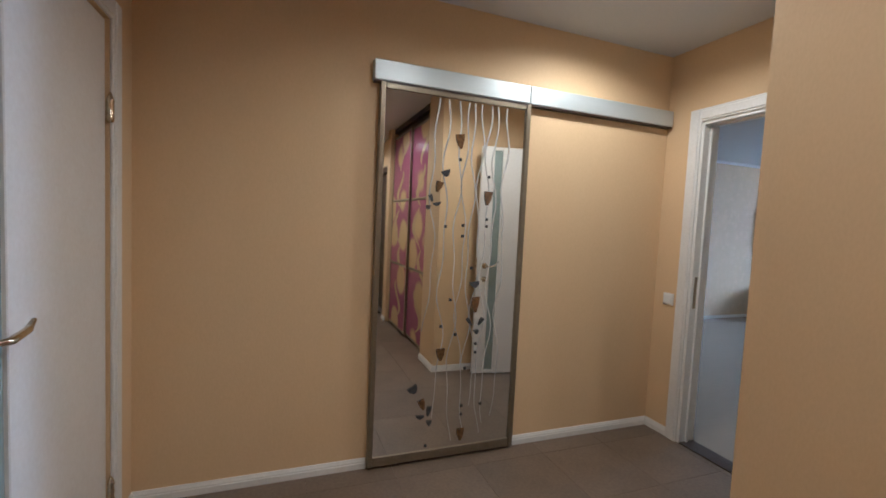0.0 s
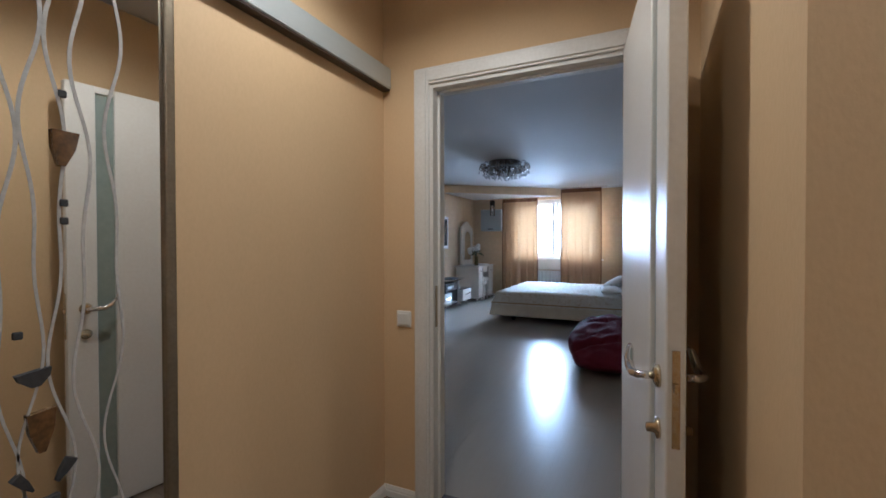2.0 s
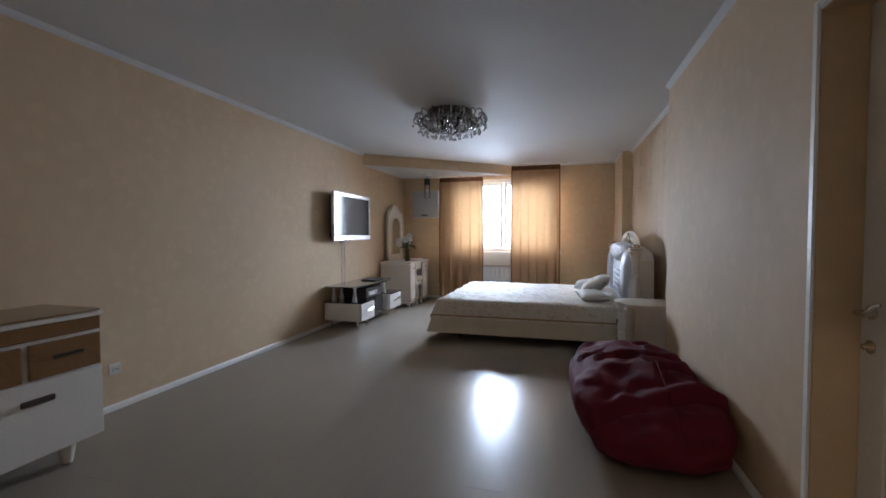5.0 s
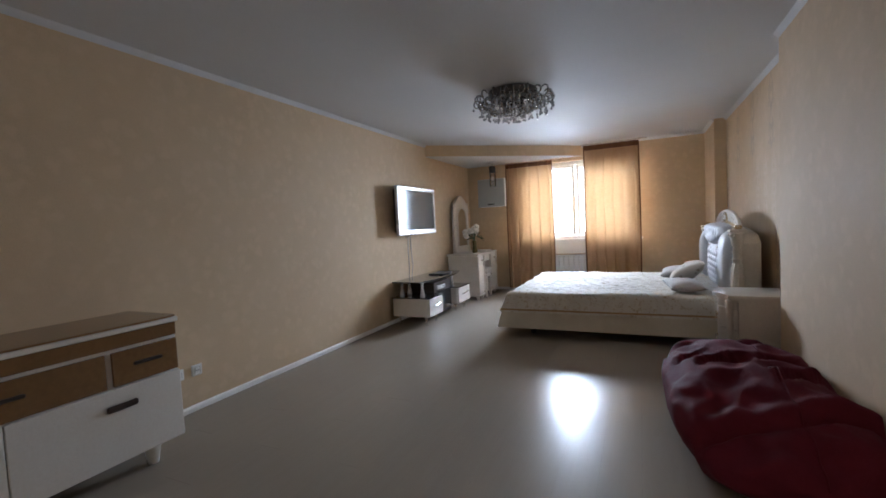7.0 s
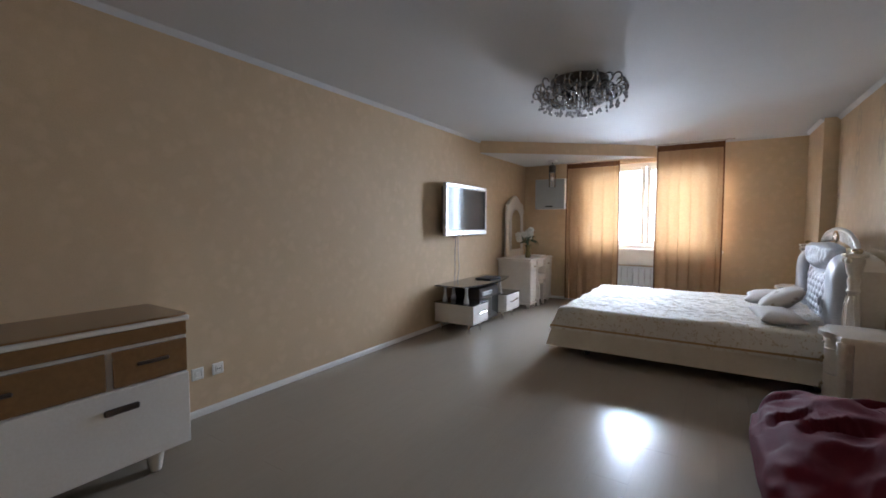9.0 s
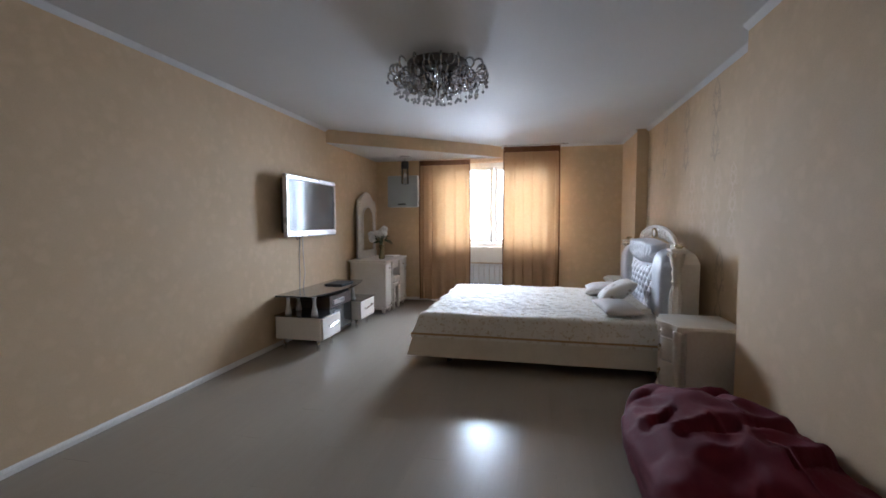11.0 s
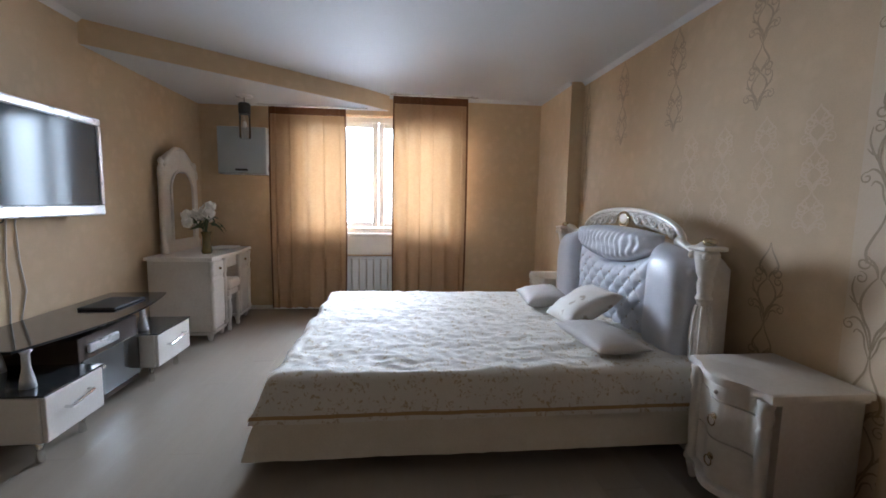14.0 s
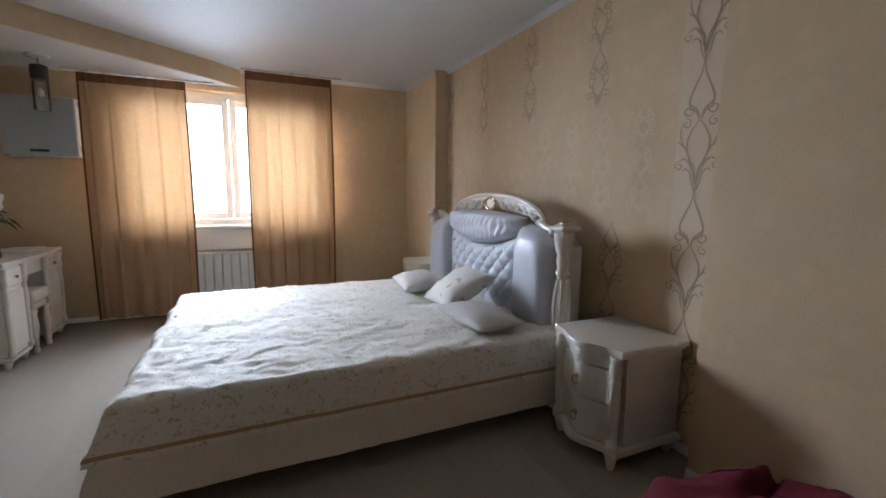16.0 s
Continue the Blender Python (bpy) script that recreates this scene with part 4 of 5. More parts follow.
for x, y, z in heads:
    bm = bmesh.new()
    for k in range(34):
        d = Vector((rnd.gauss(0, 1), rnd.gauss(0, 1), rnd.gauss(0.3, 0.8))).normalized()
        q = d.to_track_quat("Z", "Y").to_matrix()
        c = Vector((x, y, z)) + d * 0.036
        v = [bm.verts.new(c + q @ Vector((px, py, pz))) for px, py, pz in ((-0.024, 0, 0.008), (0, -0.024, 0.0), (0.024, 0, 0.008), (0, 0.024, 0.026))]
        bm.faces.new(v)
    part("flower", bm, PETAL, vs, "white ruffled flower head")
bm = bmesh.new()
for k in range(34):
    a, r = rnd.uniform(0, math.tau), rnd.uniform(0.06, 0.2)
    c = Vector((9.70 + r * math.cos(a), 4.70 + r * 0.8 * math.sin(a), VT + 0.30 + rnd.uniform(-0.06, 0.06)))
    q = Euler((rnd.uniform(-0.8, 0.8), rnd.uniform(-0.8, 0.8), a)).to_matrix()
    v = [bm.verts.new(c + q @ Vector(p)) for p in ((-0.05, 0, 0), (0, -0.016, 0.006), (0.06, 0, -0.008), (0, 0.016, 0.006))]
    bm.faces.new(v)
part("foliage", bm, LEAF, vs)

# ---- wall cabinet and pendant ----
wc = thing("wall_cabinet", (EX, 4.61, 1.58), "grey-white wall cabinet box with a small black handle", "cabinet")
part("body", box(10.46, EX, 4.35, 4.87, 1.575, 2.09, 0.004), SILVER, wc)
part("door", box(10.442, 10.459, 4.355, 4.865, 1.58, 2.085, 0.004), CABINET_GREY, wc, "plain grey door")
part("handle", box(10.426, 10.442, 4.55, 4.68, 1.61, 1.632, 0.004), BLACK, wc, "small black handle")
pl = thing("pendant_lamp", (10.15, 4.47, 2.36), "black pendant lamp holder with clear glass tube", "lamp")
part("canopy", lathe(10.15, 4.47, [(0.07, 2.335), (0.08, 2.338), (0.08, 2.354)], 20), SILVER, pl, smooth="auto")
part("cord", tube([(10.15, 4.47, 2.335), (10.15, 4.47, 2.27)], 0.004), BLACK, pl)
part("socket", lathe(10.15, 4.47, [(0.055, 2.165), (0.058, 2.17), (0.058, 2.27), (0.04, 2.28)], 16), BLACK, pl, smooth="auto")
part("glass_tube", lathe(10.15, 4.47, [(0.052, 1.92), (0.056, 1.93), (0.056, 2.163), (0.05, 2.165)], 16), BULB_GLASS, pl, "clear glass tube", True)
part("bulb", blob((10.15, 4.47, 2.06), (0.02, 0.02, 0.035), 2, 10, 8), PLASTIC, pl, smooth=True)

# ---- dresser ----
dx0, dx1, dyf, dyb = 2.86, 4.41, 4.61, 5.09
dr = thing("dresser", (3.63, 4.85, 0), "low white sideboard with brown glossy drawers and glass top", "dresser")
part("carcass", box(dx0, dx1, dyf + 0.02, dyb, 0.11, 0.788, 0.004), WHITE, dr)
part("top", box(dx0 - 0.01, dx1 + 0.01, dyf - 0.005, dyb, 0.790, 0.818, 0.006), WHITE, dr)
part("glass_top", prism([(dx0 - 0.012, dyb), (dx0 - 0.012, dyf - 0.008), (dx1 - 0.04, dyf - 0.008), (dx1, dyf + 0.01), (dx1 + 0.012, dyf + 0.05), (dx1 + 0.012, dyb)], 0.819, 0.828, 0.002), BROWN_GLASS, dr, "brown glass top")
part("frieze", box(dx0 + 0.01, dx1 - 0.006, dyf, dyf + 0.019, 0.715, 0.788, 0.003), BROWN_GLASS, dr, "brown glossy frieze")
xs = [dx0 + 0.01, 3.215, 3.245, 4.035, 4.065, dx1 - 0.006]
for a, b in ((xs[0], xs[1]), (xs[2], xs[3]), (xs[4], xs[5])):
    d = part("drawer", box(a, b, dyf, dyf + 0.019, 0.515, 0.695, 0.004), BROWN_GLASS, dr, "brown glossy drawer front")
    m_ = (a + b) / 2
    part("handle", box(m_ - 0.075, m_ + 0.075, dyf - 0.018, dyf - 0.0005, 0.605, 0.623, 0.006), DARK_WOOD, d, "dark brown bar handle")
for a, b, h in ((dx0, 3.633, 3.25), (3.637, dx1, 4.09)):
    d = part("door", box(a, b, dyf - 0.002, dyf + 0.019, 0.115, 0.505, 0.004), WHITE, dr)
    part("handle", box(h - 0.075, h + 0.075, dyf - 0.020, dyf - 0.0025, 0.395, 0.428, 0.007), DARK_WOOD, d, "dark brown bar handle")
for x in (dx0 + 0.12, 3.63, dx1 - 0.15):
    for y in (dyf + 0.07, dyb - 0.07):
        part("foot", lathe(x, y, [(0.026, 0), (0.028, 0.008), (0.042, 0.10), (0.042, 0.111)], 14), WHITE, dr, "tapered white foot", True)

# ---- sockets ----


def socket(x, z, double):
    s = thing("wall_socket", (x, NY, z), "white double socket on the wall" if double else "white single socket on the wall", "socket", "wall sockets")
    part("plate", box(x - 0.04, x + 0.04, NY - 0.012, NY, z - 0.04, z + 0.04, 0.004), PLASTIC, s)
    part("insert", box(x - 0.022, x + 0.022, NY - 0.016, NY - 0.0125, z - 0.022, z + 0.022, 0.006), PLASTIC, s)
    if not double:
        for dx in (-0.009, 0.009):
            part("hole", box(x + dx - 0.004, x + dx + 0.004, NY - 0.0175, NY - 0.0162, z - 0.004, z + 0.004), BLACK, s, "dark pin hole")


socket(4.58, 0.295, False)
socket(4.72, 0.295, True)
socket(4.86, 0.295, False)

# ---- bean bag ----
bb = thing("bean_bag", (5.66, 1.60, 0), "slumped burgundy fabric bean bag on the floor", "bean bag")


CREASES = [(-0.55, 0.5, 0.07), (-0.22, 0.9, 0.05), (0.12, 0.7, 0.06), (0.38, 1.1, 0.05), (0.60, 0.4, 0.04)]


def slump(v):
    x, y, z = v
    k = (x + 0.85) / 1.70
    top = 0.31 + 0.05 * math.sin(3.0 * k) + 0.10 * k
    zz = (z + 1) / 2 * top
    wob = noise.fractal(Vector((x * 2.2, y * 2.8, z * 1.2)), 1.0, 2.0, 3)
    lift = 0.035 * wob
    for at, lean, wide in CREASES:
        d = x - at + lean * 0.55 * y + 0.16 * noise.noise(Vector((y * 3, at * 9, 1.0)))
        live = min(1, max(0, 0.55 + 1.6 * noise.noise(Vector((y * 3.2, at * 17, 5.0)))))
        lift += live * (0.040 * math.exp(-((d - wide) / (wide * 0.8)) ** 2) - 0.065 * math.exp(-(d / (wide * 0.4)) ** 2))
    lift += 0.05 * (0.2 - abs(noise.noise(Vector((x * 4 + 2 * y, y * 5 - x * 2, 3.0)))))
    lift += 0.022 * (0.18 - abs(noise.noise(Vector((x * 9 - 4 * y, y * 8 + x * 3, 8.0)))))
    pucker = max(0, k - 0.78) * max(0, y) * 2.2
    lift += pucker * 0.05 * math.sin(58 * (y + 0.3 * x))
    s = 1 + 0.07 * wob
    return Vector((x * s - 0.05 * zz, y * s, max(0.0, zz + (lift if zz > 0.06 else 0) * min(1, zz / 0.2))))


bm = blob((0, 0, 0), (0.85, 0.42, 1.0), 3.0, 150, 72, slump)
bmesh.ops.translate(bm, vec=(5.66, 1.575, 0), verts=bm.verts)
for v in bm.verts:
    v.co.y = max(v.co.y, JY + 0.016)
part("bag", bm, BURGUNDY, bb, smooth=True)
seam = []
for i in range(41):
    a = 0.3 + (math.pi - 0.6) * i / 40
    c = math.cos(a)
    q = slump(Vector((math.copysign(abs(c) ** (2 / 3), c) * 0.85, -0.08, math.sin(a))))
    seam.append((q.x + 5.66, q.y + 1.575, q.z + 0.001))
part("seam", tube(seam, 0.004, sides=6), BURGUNDY, bb, "stitched seam", True)

# ---- chandelier ----
CX = 6.93
ch = thing("chandelier", (CX, 3.2, TOP), "chrome ceiling lamp of curled ribbons and crystal drops", "chandelier")
# the plate is coloured dark all round to stand for its shaded side
part("canopy", lathe(CX, 3.2, [(0.12, TOP - 0.085), (0.215, TOP - 0.08), (0.235, TOP - 0.06), (0.235, TOP - 0.006), (0.225, TOP)], 32), SHADED_PLATE, ch, "metal ceiling plate coloured dark for its shaded side", "auto")
rnd = random.Random(4)
bmr, bmc, bms = bmesh.new(), bmesh.new(), bmesh.new()
for ring, (count, reach, low) in enumerate(((14, 0.13, 0.165), (20, 0.20, 0.150), (26, 0.27, 0.120), (30, 0.335, 0.085))):
    for i in range(count):
        a = math.tau * (i + 0.5 * (ring % 2)) / count + rnd.uniform(-0.08, 0.08)
        r0, cz, cr = reach + rnd.uniform(-0.015, 0.015), TOP - low + rnd.uniform(-0.015, 0.015), rnd.uniform(0.038, 0.055)
        tilt = rnd.uniform(-0.7, 0.7)
        pts = []
        for k in range(15):
            b = -2.2 + 4.9 * k / 14
            q = cr * (1 - 0.25 * k / 14)
            r1 = r0 + q * math.cos(b) * math.cos(tilt)
            side = q * math.cos(b) * math.sin(tilt)
            pts.append((CX + r1 * math.cos(a) - side * math.sin(a), 3.2 + r1 * math.sin(a) + side * math.cos(a), cz + q * math.sin(b)))
        tube(pts, [0.003 + 0.005 * math.sin(math.pi * k / 14) for k in range(15)], bmr, 5)
        x, y, z = pts[0]
        tube([(CX + 0.10 * math.cos(a), 3.2 + 0.10 * math.sin(a), TOP - 0.075), (CX + 0.6 * (x - CX), 3.2 + 0.6 * (y - 3.2), z - 0.015), (x, y, z)], 0.0035, bmr, 5)
for i in range(120):
    a, r = rnd.uniform(0, math.tau), 0.40 * math.sqrt(rnd.uniform(0.05, 1))
    z = TOP - 0.262 + 0.085 * (r / 0.40) ** 2 + rnd.uniform(-0.02, 0.02)
    x, y = CX + r * math.cos(a), 3.2 + r * math.sin(a)
    blob((x, y, z), (0.0115, 0.0115, 0.013), 2, 7, 5, None, bmc)
    tube([(x, y, z + 0.011), (x, y, z + 0.07)], 0.0012, bms, 4)
tagged(part("ribbon", bmr, DARK_CHROME, ch, "curled chrome ribbons", True), kind="stuff")
tagged(part("crystal_drop", bmc, CRYSTAL, ch, "small clear crystal drops", True), kind="stuff")
tagged(part("wire", bms, CHROME, ch), kind="stuff")
for i in range(6):
    a = math.tau * i / 6
    part("bulb", blob((CX + 0.16 * math.cos(a), 3.2 + 0.16 * math.sin(a), TOP - 0.15), (0.02, 0.02, 0.03), 2, 10, 8), PLASTIC, ch, smooth=True)

# ---- sky outside the window ----
structure("backdrop", box(13.0, 13.05, -3.5, 10.0, 0.5, 7.0), glow("bright_overcast", (0.86, 0.94, 1.0), SKY_GLOW), "white overcast sky outside the window", "backdrop")

# ---- wallpaper ornament ----


def ribbon(points, width, y, bm, lift=0.0015):
    """A flat inked band on the wall that runs along x."""
    n = len(points)
    prev = None
    lift += 0.00025 * (len(bm.verts) // 7 % 9)
    for i, (x, z) in enumerate(points):
        a, b = points[max(i - 1, 0)], points[min(i + 1, n - 1)]
        d = Vector((b[0] - a[0], b[1] - a[1]))
        d = d.normalized() if d.length > 1e-9 else Vector((0, 1))
        w = width * (0.35 + 0.65 * math.sin(math.pi * (i + 0.5) / n))
        p, q = bm.verts.new((x - d.y * w, y + lift, z + d.x * w)), bm.verts.new((x + d.y * w, y + lift, z - d.x * w))
        if prev:
            bm.faces.new((prev[0], p, q, prev[1]))
        prev = (p, q)
    return bm


def curl(cx, cz, r, a0, turns, sx, bm, w, y, n=22):
    pts = [(cx + sx * r * (1 - 0.78 * i / n) * math.cos(a0 + turns * math.tau * i / n), cz + r * (1 - 0.78 * i / n) * math.sin(a0 + turns * math.tau * i / n)) for i in range(n + 1)]
    ribbon(pts, w, y, bm)


def ornament(x, z0, z1, y, width, material, label, step=0.6):
    bm = bmesh.new()
    n = max(2, round((z1 - z0) / step))
    h = (z1 - z0) / n
    for k in range(n):
        za = z0 + k * h
        for s in (-1, 1):
            def band(knots, w):
                """A smooth inked line through (part of the width, part of the height)."""
                pts = []
                for m in range(len(knots) - 1):
                    p0, p1, p2, p3 = [Vector(knots[min(max(m + d, 0), len(knots) - 1)]) for d in (-1, 0, 1, 2)]
                    for t in [q / 7 for q in range(7 + (m == len(knots) - 2))]:
                        c = 0.5 * (2 * p1 + (p2 - p0) * t + (2 * p0 - 5 * p1 + 4 * p2 - p3) * t * t + (3 * p1 - p0 - 3 * p2 + p3) * t ** 3)
                        pts.append((x + s * width * c.x, za + h * c.y))
                ribbon(pts, w, y, bm)
            band([(0.02, 1.02), (0.12, 0.93), (0.45, 0.82), (0.64, 0.74), (0.55, 0.67), (0.25, 0.64), (0.06, 0.58)], 0.0055)
            band([(0.05, 0.56), (0.10, 0.62), (0.30, 0.67), (0.55, 0.69)], 0.0045)
            curl(x + s * width * 0.68, za + h * 0.655, 0.032, 1.5, 1.3, s, bm, 0.004, y)
            curl(x + s * width * 0.72, za + h * 0.555, 0.026, 1.2, 1.2, s, bm, 0.0035, y)
            band([(0.05, 0.57), (0.30, 0.52), (0.56, 0.44), (0.60, 0.36), (0.40, 0.27), (0.14, 0.20), (0.03, 0.10), (0.02, 0.02)], 0.0055)
            band([(0.95, 0.56), (1.02, 0.48), (0.85, 0.40), (0.50, 0.30)], 0.004)
            band([(0.62, 0.37), (0.85, 0.38), (1.10, 0.42)], 0.0035)
            band([(0.06, 0.08), (0.20, 0.17), (0.45, 0.25), (0.75, 0.28), (1.00, 0.26)], 0.0045)
            curl(x + s * width * 0.98, za + h * 0.225, 0.024, 1.6, -1.2, s, bm, 0.0035, y)
            band([(0.04, 0.02), (0.24, 0.10), (0.34, 0.17), (0.62, 0.20), (0.76, 0.17)], 0.004)
    ob = structure("wallpaper_ornament", bm, material, label, "wallpaper")
    return ob


structure("wallpaper_strip", box(6.73, 7.02, SY + 0.0005, SY + 0.0015, 0.05, TOP - 0.04), PALE_STRIP, "pale wallpaper strip behind the scrolls", "wallpaper")
ornament(6.905, 0.10, TOP - 0.05, SY + 0.0015, 0.092, ORNAMENT, "gold scroll ornament running up the wallpaper", 0.60)
for x in (7.57, 8.26, 8.95):
    ornament(x, 1.80, TOP - 0.05, SY, 0.075, ORNAMENT_PALE, "gold scroll ornament hanging down the wallpaper", 0.36)
ornament(7.40, 0.30, 1.12, SY + 0.001, 0.085, ORNAMENT, "gold scroll ornament beside the headboard", 0.42)
for x in (7.22, 7.50, 7.78, 8.06):
    ornament(x, 1.18, 1.76, SY, 0.062, DAMASK, "pale shining damask motif on the wallpaper", 0.19)
ornament(9.62, 0.6, TOP - 0.05, SY, 0.06, ORNAMENT, "gold scroll ornament at the column")
so = thing("wall_socket", (6.76, SY, 0.38), "small dark socket behind the nightstand", "socket", "wall sockets")
part("plate", box(6.735, 6.785, SY + 0.0015, SY + 0.012, 0.36, 0.41, 0.004), BRONZE, so)

# ---- doors ----


def casing(name, axis, at, side, a, b, top, label, w=0.08, d=0.014):
    """Moulded casing round an opening in a wall at x or y = at; side: which way it stands proud."""
    c = thing(name, (at, (a + b) / 2, 0) if axis == "x" else ((a + b) / 2, at, 0), label, "door casing", kind="structure")
    for k, (p0, p1, z0, z1) in enumerate(((a - w, a, 0, top + w), (b, b + w, 0, top + w), (a, b, top, top + w))):
        for q0, q1, dep in ((0.0, 1.0, d), (0.15, 0.8, d * 1.5)):
            u0, u1, v0, v1 = p0 + (p1 - p0) * q0 * (k < 2), p0 + (p1 - p0) * (q1 if k < 2 else 1), z0 if k < 2 else z0 + (z1 - z0) * q0, z1 - (0 if q0 == 0 else 0.012) if k < 2 else z0 + (z1 - z0) * q1
            lo, hi = sorted((at + side * 0.0005, at + side * dep))
            part("moulding", box(lo, hi, u0, u1, v0, v1, 0.003) if axis == "x" else box(u0, u1, lo, hi, v0, v1, 0.003), TRIM, c)
    return c


casing("door_casing", "x", HX, -1, DL, DR, DH, "white moulded casing round the bedroom doorway")
casing("door_casing", "x", BX + 0.004, 1, DL, DR, DH, "white moulded casing round the bedroom doorway")
bm = box(HX - 0.002, BX + 0.006, DL - 0.002, DL + 0.018, 0, DH)
box(HX - 0.002, BX + 0.006, DR - 0.018, DR + 0.002, 0, DH, bm=bm)
box(HX - 0.002, BX + 0.006, DL + 0.018, DR - 0.018, DH - 0.018, DH + 0.002, bm=bm)
box(HX + 0.05, HX + 0.065, DR - 0.03, DR - 0.018, 0, DH - 0.018, bm=bm)
box(HX + 0.05, HX + 0.065, DL + 0.018, DR - 0.018, DH - 0.03, DH - 0.018, bm=bm)
jamb = structure("door_jamb", bm, TRIM, "white door jamb lining", "door frame")
stk = thing("strike_plate", (HX + 0.03, DR - 0.018, 0.98), "worn brass strike plate in the jamb", "strike plate", kind="structure")
part("plate", box(HX + 0.018, HX + 0.042, DR - 0.0205, DR - 0.0185, 0.88, 1.08), BRASS, stk)
structure("threshold", box(HX, BX, DL, DR, -0.02, 0.004), DARK_WOOD, "thin dark threshold strip", "threshold")


def lever(parent, x, y, z, out, way):
    """A bent lever handle with rosettes on a leaf that runs along x; out: the way it stands off, way: the way it points."""
    bm = lathe(0, 0, [(0.026, 0), (0.026, 0.006), (0.018, 0.012), (0.011, 0.014)], 16)
    bmesh.ops.transform(bm, matrix=Matrix.Translation((x, y, z)) @ Matrix.Rotation(-out * math.pi / 2, 4, "X"), verts=bm.verts)
    part("rosette", bm, BRASS, parent, "brass rosette", True)
    pts = [(x, y + out * 0.012, z), (x, y + out * 0.045, z), (x + way * 0.015, y + out * 0.054, z), (x + way * 0.055, y + out * 0.055, z + 0.0), (x + way * 0.082, y + out * 0.054, z + 0.014), (x + way * 0.098, y + out * 0.05, z + 0.036), (x + way * 0.115, y + out * 0.047, z + 0.042)]
    part("lever", tube(pts, [0.009, 0.009, 0.010, 0.011, 0.011, 0.009, 0.005], sides=10), CHROME, parent, "worn chrome lever", True)
    bm = lathe(0, 0, [(0.024, 0), (0.024, 0.006), (0.012, 0.010), (0.010, 0.026), (0.004, 0.028)], 14)
    bmesh.ops.transform(bm, matrix=Matrix.Translation((x, y, z - 0.12)) @ Matrix.Rotation(-out * math.pi / 2, 4, "X"), verts=bm.verts)
    part("turn_knob", bm, BRASS, parent, "brass lock turn", True)


# the open bedroom leaf, hinged at the doorway's near side
leaf = thing("open_door", (2.43, 1.352, 0.01), "open white door leaf with a frosted glass stripe", "door")
LW, LT, LH = 0.785, 0.040, 2.035
LX, LY = 2.43, 1.352
part("panel", box(LX - 0.595, LX, LY - LT, LY, 0.01, LH, 0.003), WHITE, leaf)
part("panel", box(LX - LW, LX - 0.67, LY - LT, LY, 0.01, LH, 0.003), WHITE, leaf)
part("rail", box(LX - 0.67, LX - 0.595, LY - LT + 0.001, LY - 0.001, LH - 0.03, LH - 0.001), WHITE, leaf)
part("rail", box(LX - 0.67, LX - 0.595, LY - LT + 0.001, LY - 0.001, 0.012, 0.04), WHITE, leaf)
part("glass_stripe", box(LX - 0.669, LX - 0.596, LY - LT + 0.012, LY - 0.012, 0.041, LH - 0.031), STRIPE_GLASS, leaf, "grey-green frosted glass stripe")
part("edge_plate", box(LX - LW - 0.0015, LX - LW + 0.001, LY - 0.028, LY - 0.012, 0.85, 1.06), BRASS, leaf, "brass lock plate")
part("latch", box(LX - LW - 0.010, LX - LW, LY - 0.026, LY - 0.014, 0.97, 0.99, 0.002), BRASS, leaf)
lever(leaf, LX - LW + 0.068, LY, 0.985, 1, 1)
lever(leaf, LX - LW + 0.068, LY - LT, 0.985, -1, 1)
for z in (0.25, 1.78):
    part("hinge", lathe(LX + 0.008, LY - 0.006, [(0.007, z), (0.007, z + 0.1), (0.003, z + 0.11)], 10), BRASS, leaf, "brass hinge")
leaf.rotation_euler = (0, 0, radians(8.6))

# white door in the hall's west wall
casing("door_casing", "x", -0.58, 1, 1.44, 2.225, 2.05, "white casing of the hall door")
hd = thing("door_1", (-0.6, 1.815, 0), "closed white hall door with brass hinges", "door", kind="structure")
part("panel", box(-0.635, -0.592, 1.60, 2.22, 0.008, 2.045, 0.003), WHITE, hd)
part("panel", box(-0.635, -0.592, 1.445, 1.53, 0.008, 2.045, 0.003), WHITE, hd)
part("glass_stripe", box(-0.622, -0.604, 1.53, 1.60, 0.008, 2.045), STRIPE_GLASS, hd, "grey-green frosted glass stripe")
for z in (0.22, 1.72):
    part("hinge", lathe(-0.576, 2.222, [(0.010, z - 0.05), (0.013, z - 0.03), (0.010, z - 0.02), (0.013, z), (0.010, z + 0.02), (0.013, z + 0.03), (0.004, z + 0.06)], 10), BRASS, hd, "brass barrel hinge", True)
part("rosette", box(-0.592, -0.580, 1.46, 1.51, 1.005, 1.055, 0.004), BRASS, hd)
part("lever", tube([(-0.59, 1.485, 1.03), (-0.545, 1.485, 1.03), (-0.538, 1.50, 1.03), (-0.54, 1.57, 1.037), (-0.545, 1.61, 1.055)], [0.008, 0.009, 0.010, 0.010, 0.006], sides=10), BRASS, hd, "brass lever", True)

# door in the bedroom's forward wall
casing("door_casing", "y", JY, 1, SDX0, SDX1, 2.05, "narrow casing round the side door", 0.045, 0.006)
sd = thing("door_2", ((SDX0 + SDX1) / 2, JY - 0.15, 0), "closed white door in the bedroom side wall", "door", kind="structure")
part("panel", box(SDX0 + 0.004, SDX1 - 0.20, JY - 0.18, JY - 0.14, 0.008, 2.045, 0.003), DOOR_PAINT, sd)
part("panel", box(SDX1 - 0.13, SDX1 - 0.004, JY - 0.18, JY - 0.14, 0.008, 2.045, 0.003), DOOR_PAINT, sd)
part("glass_stripe", box(SDX1 - 0.20, SDX1 - 0.13, JY - 0.17, JY - 0.15, 0.008, 2.045), STRIPE_GLASS, sd, "grey-green frosted glass stripe")
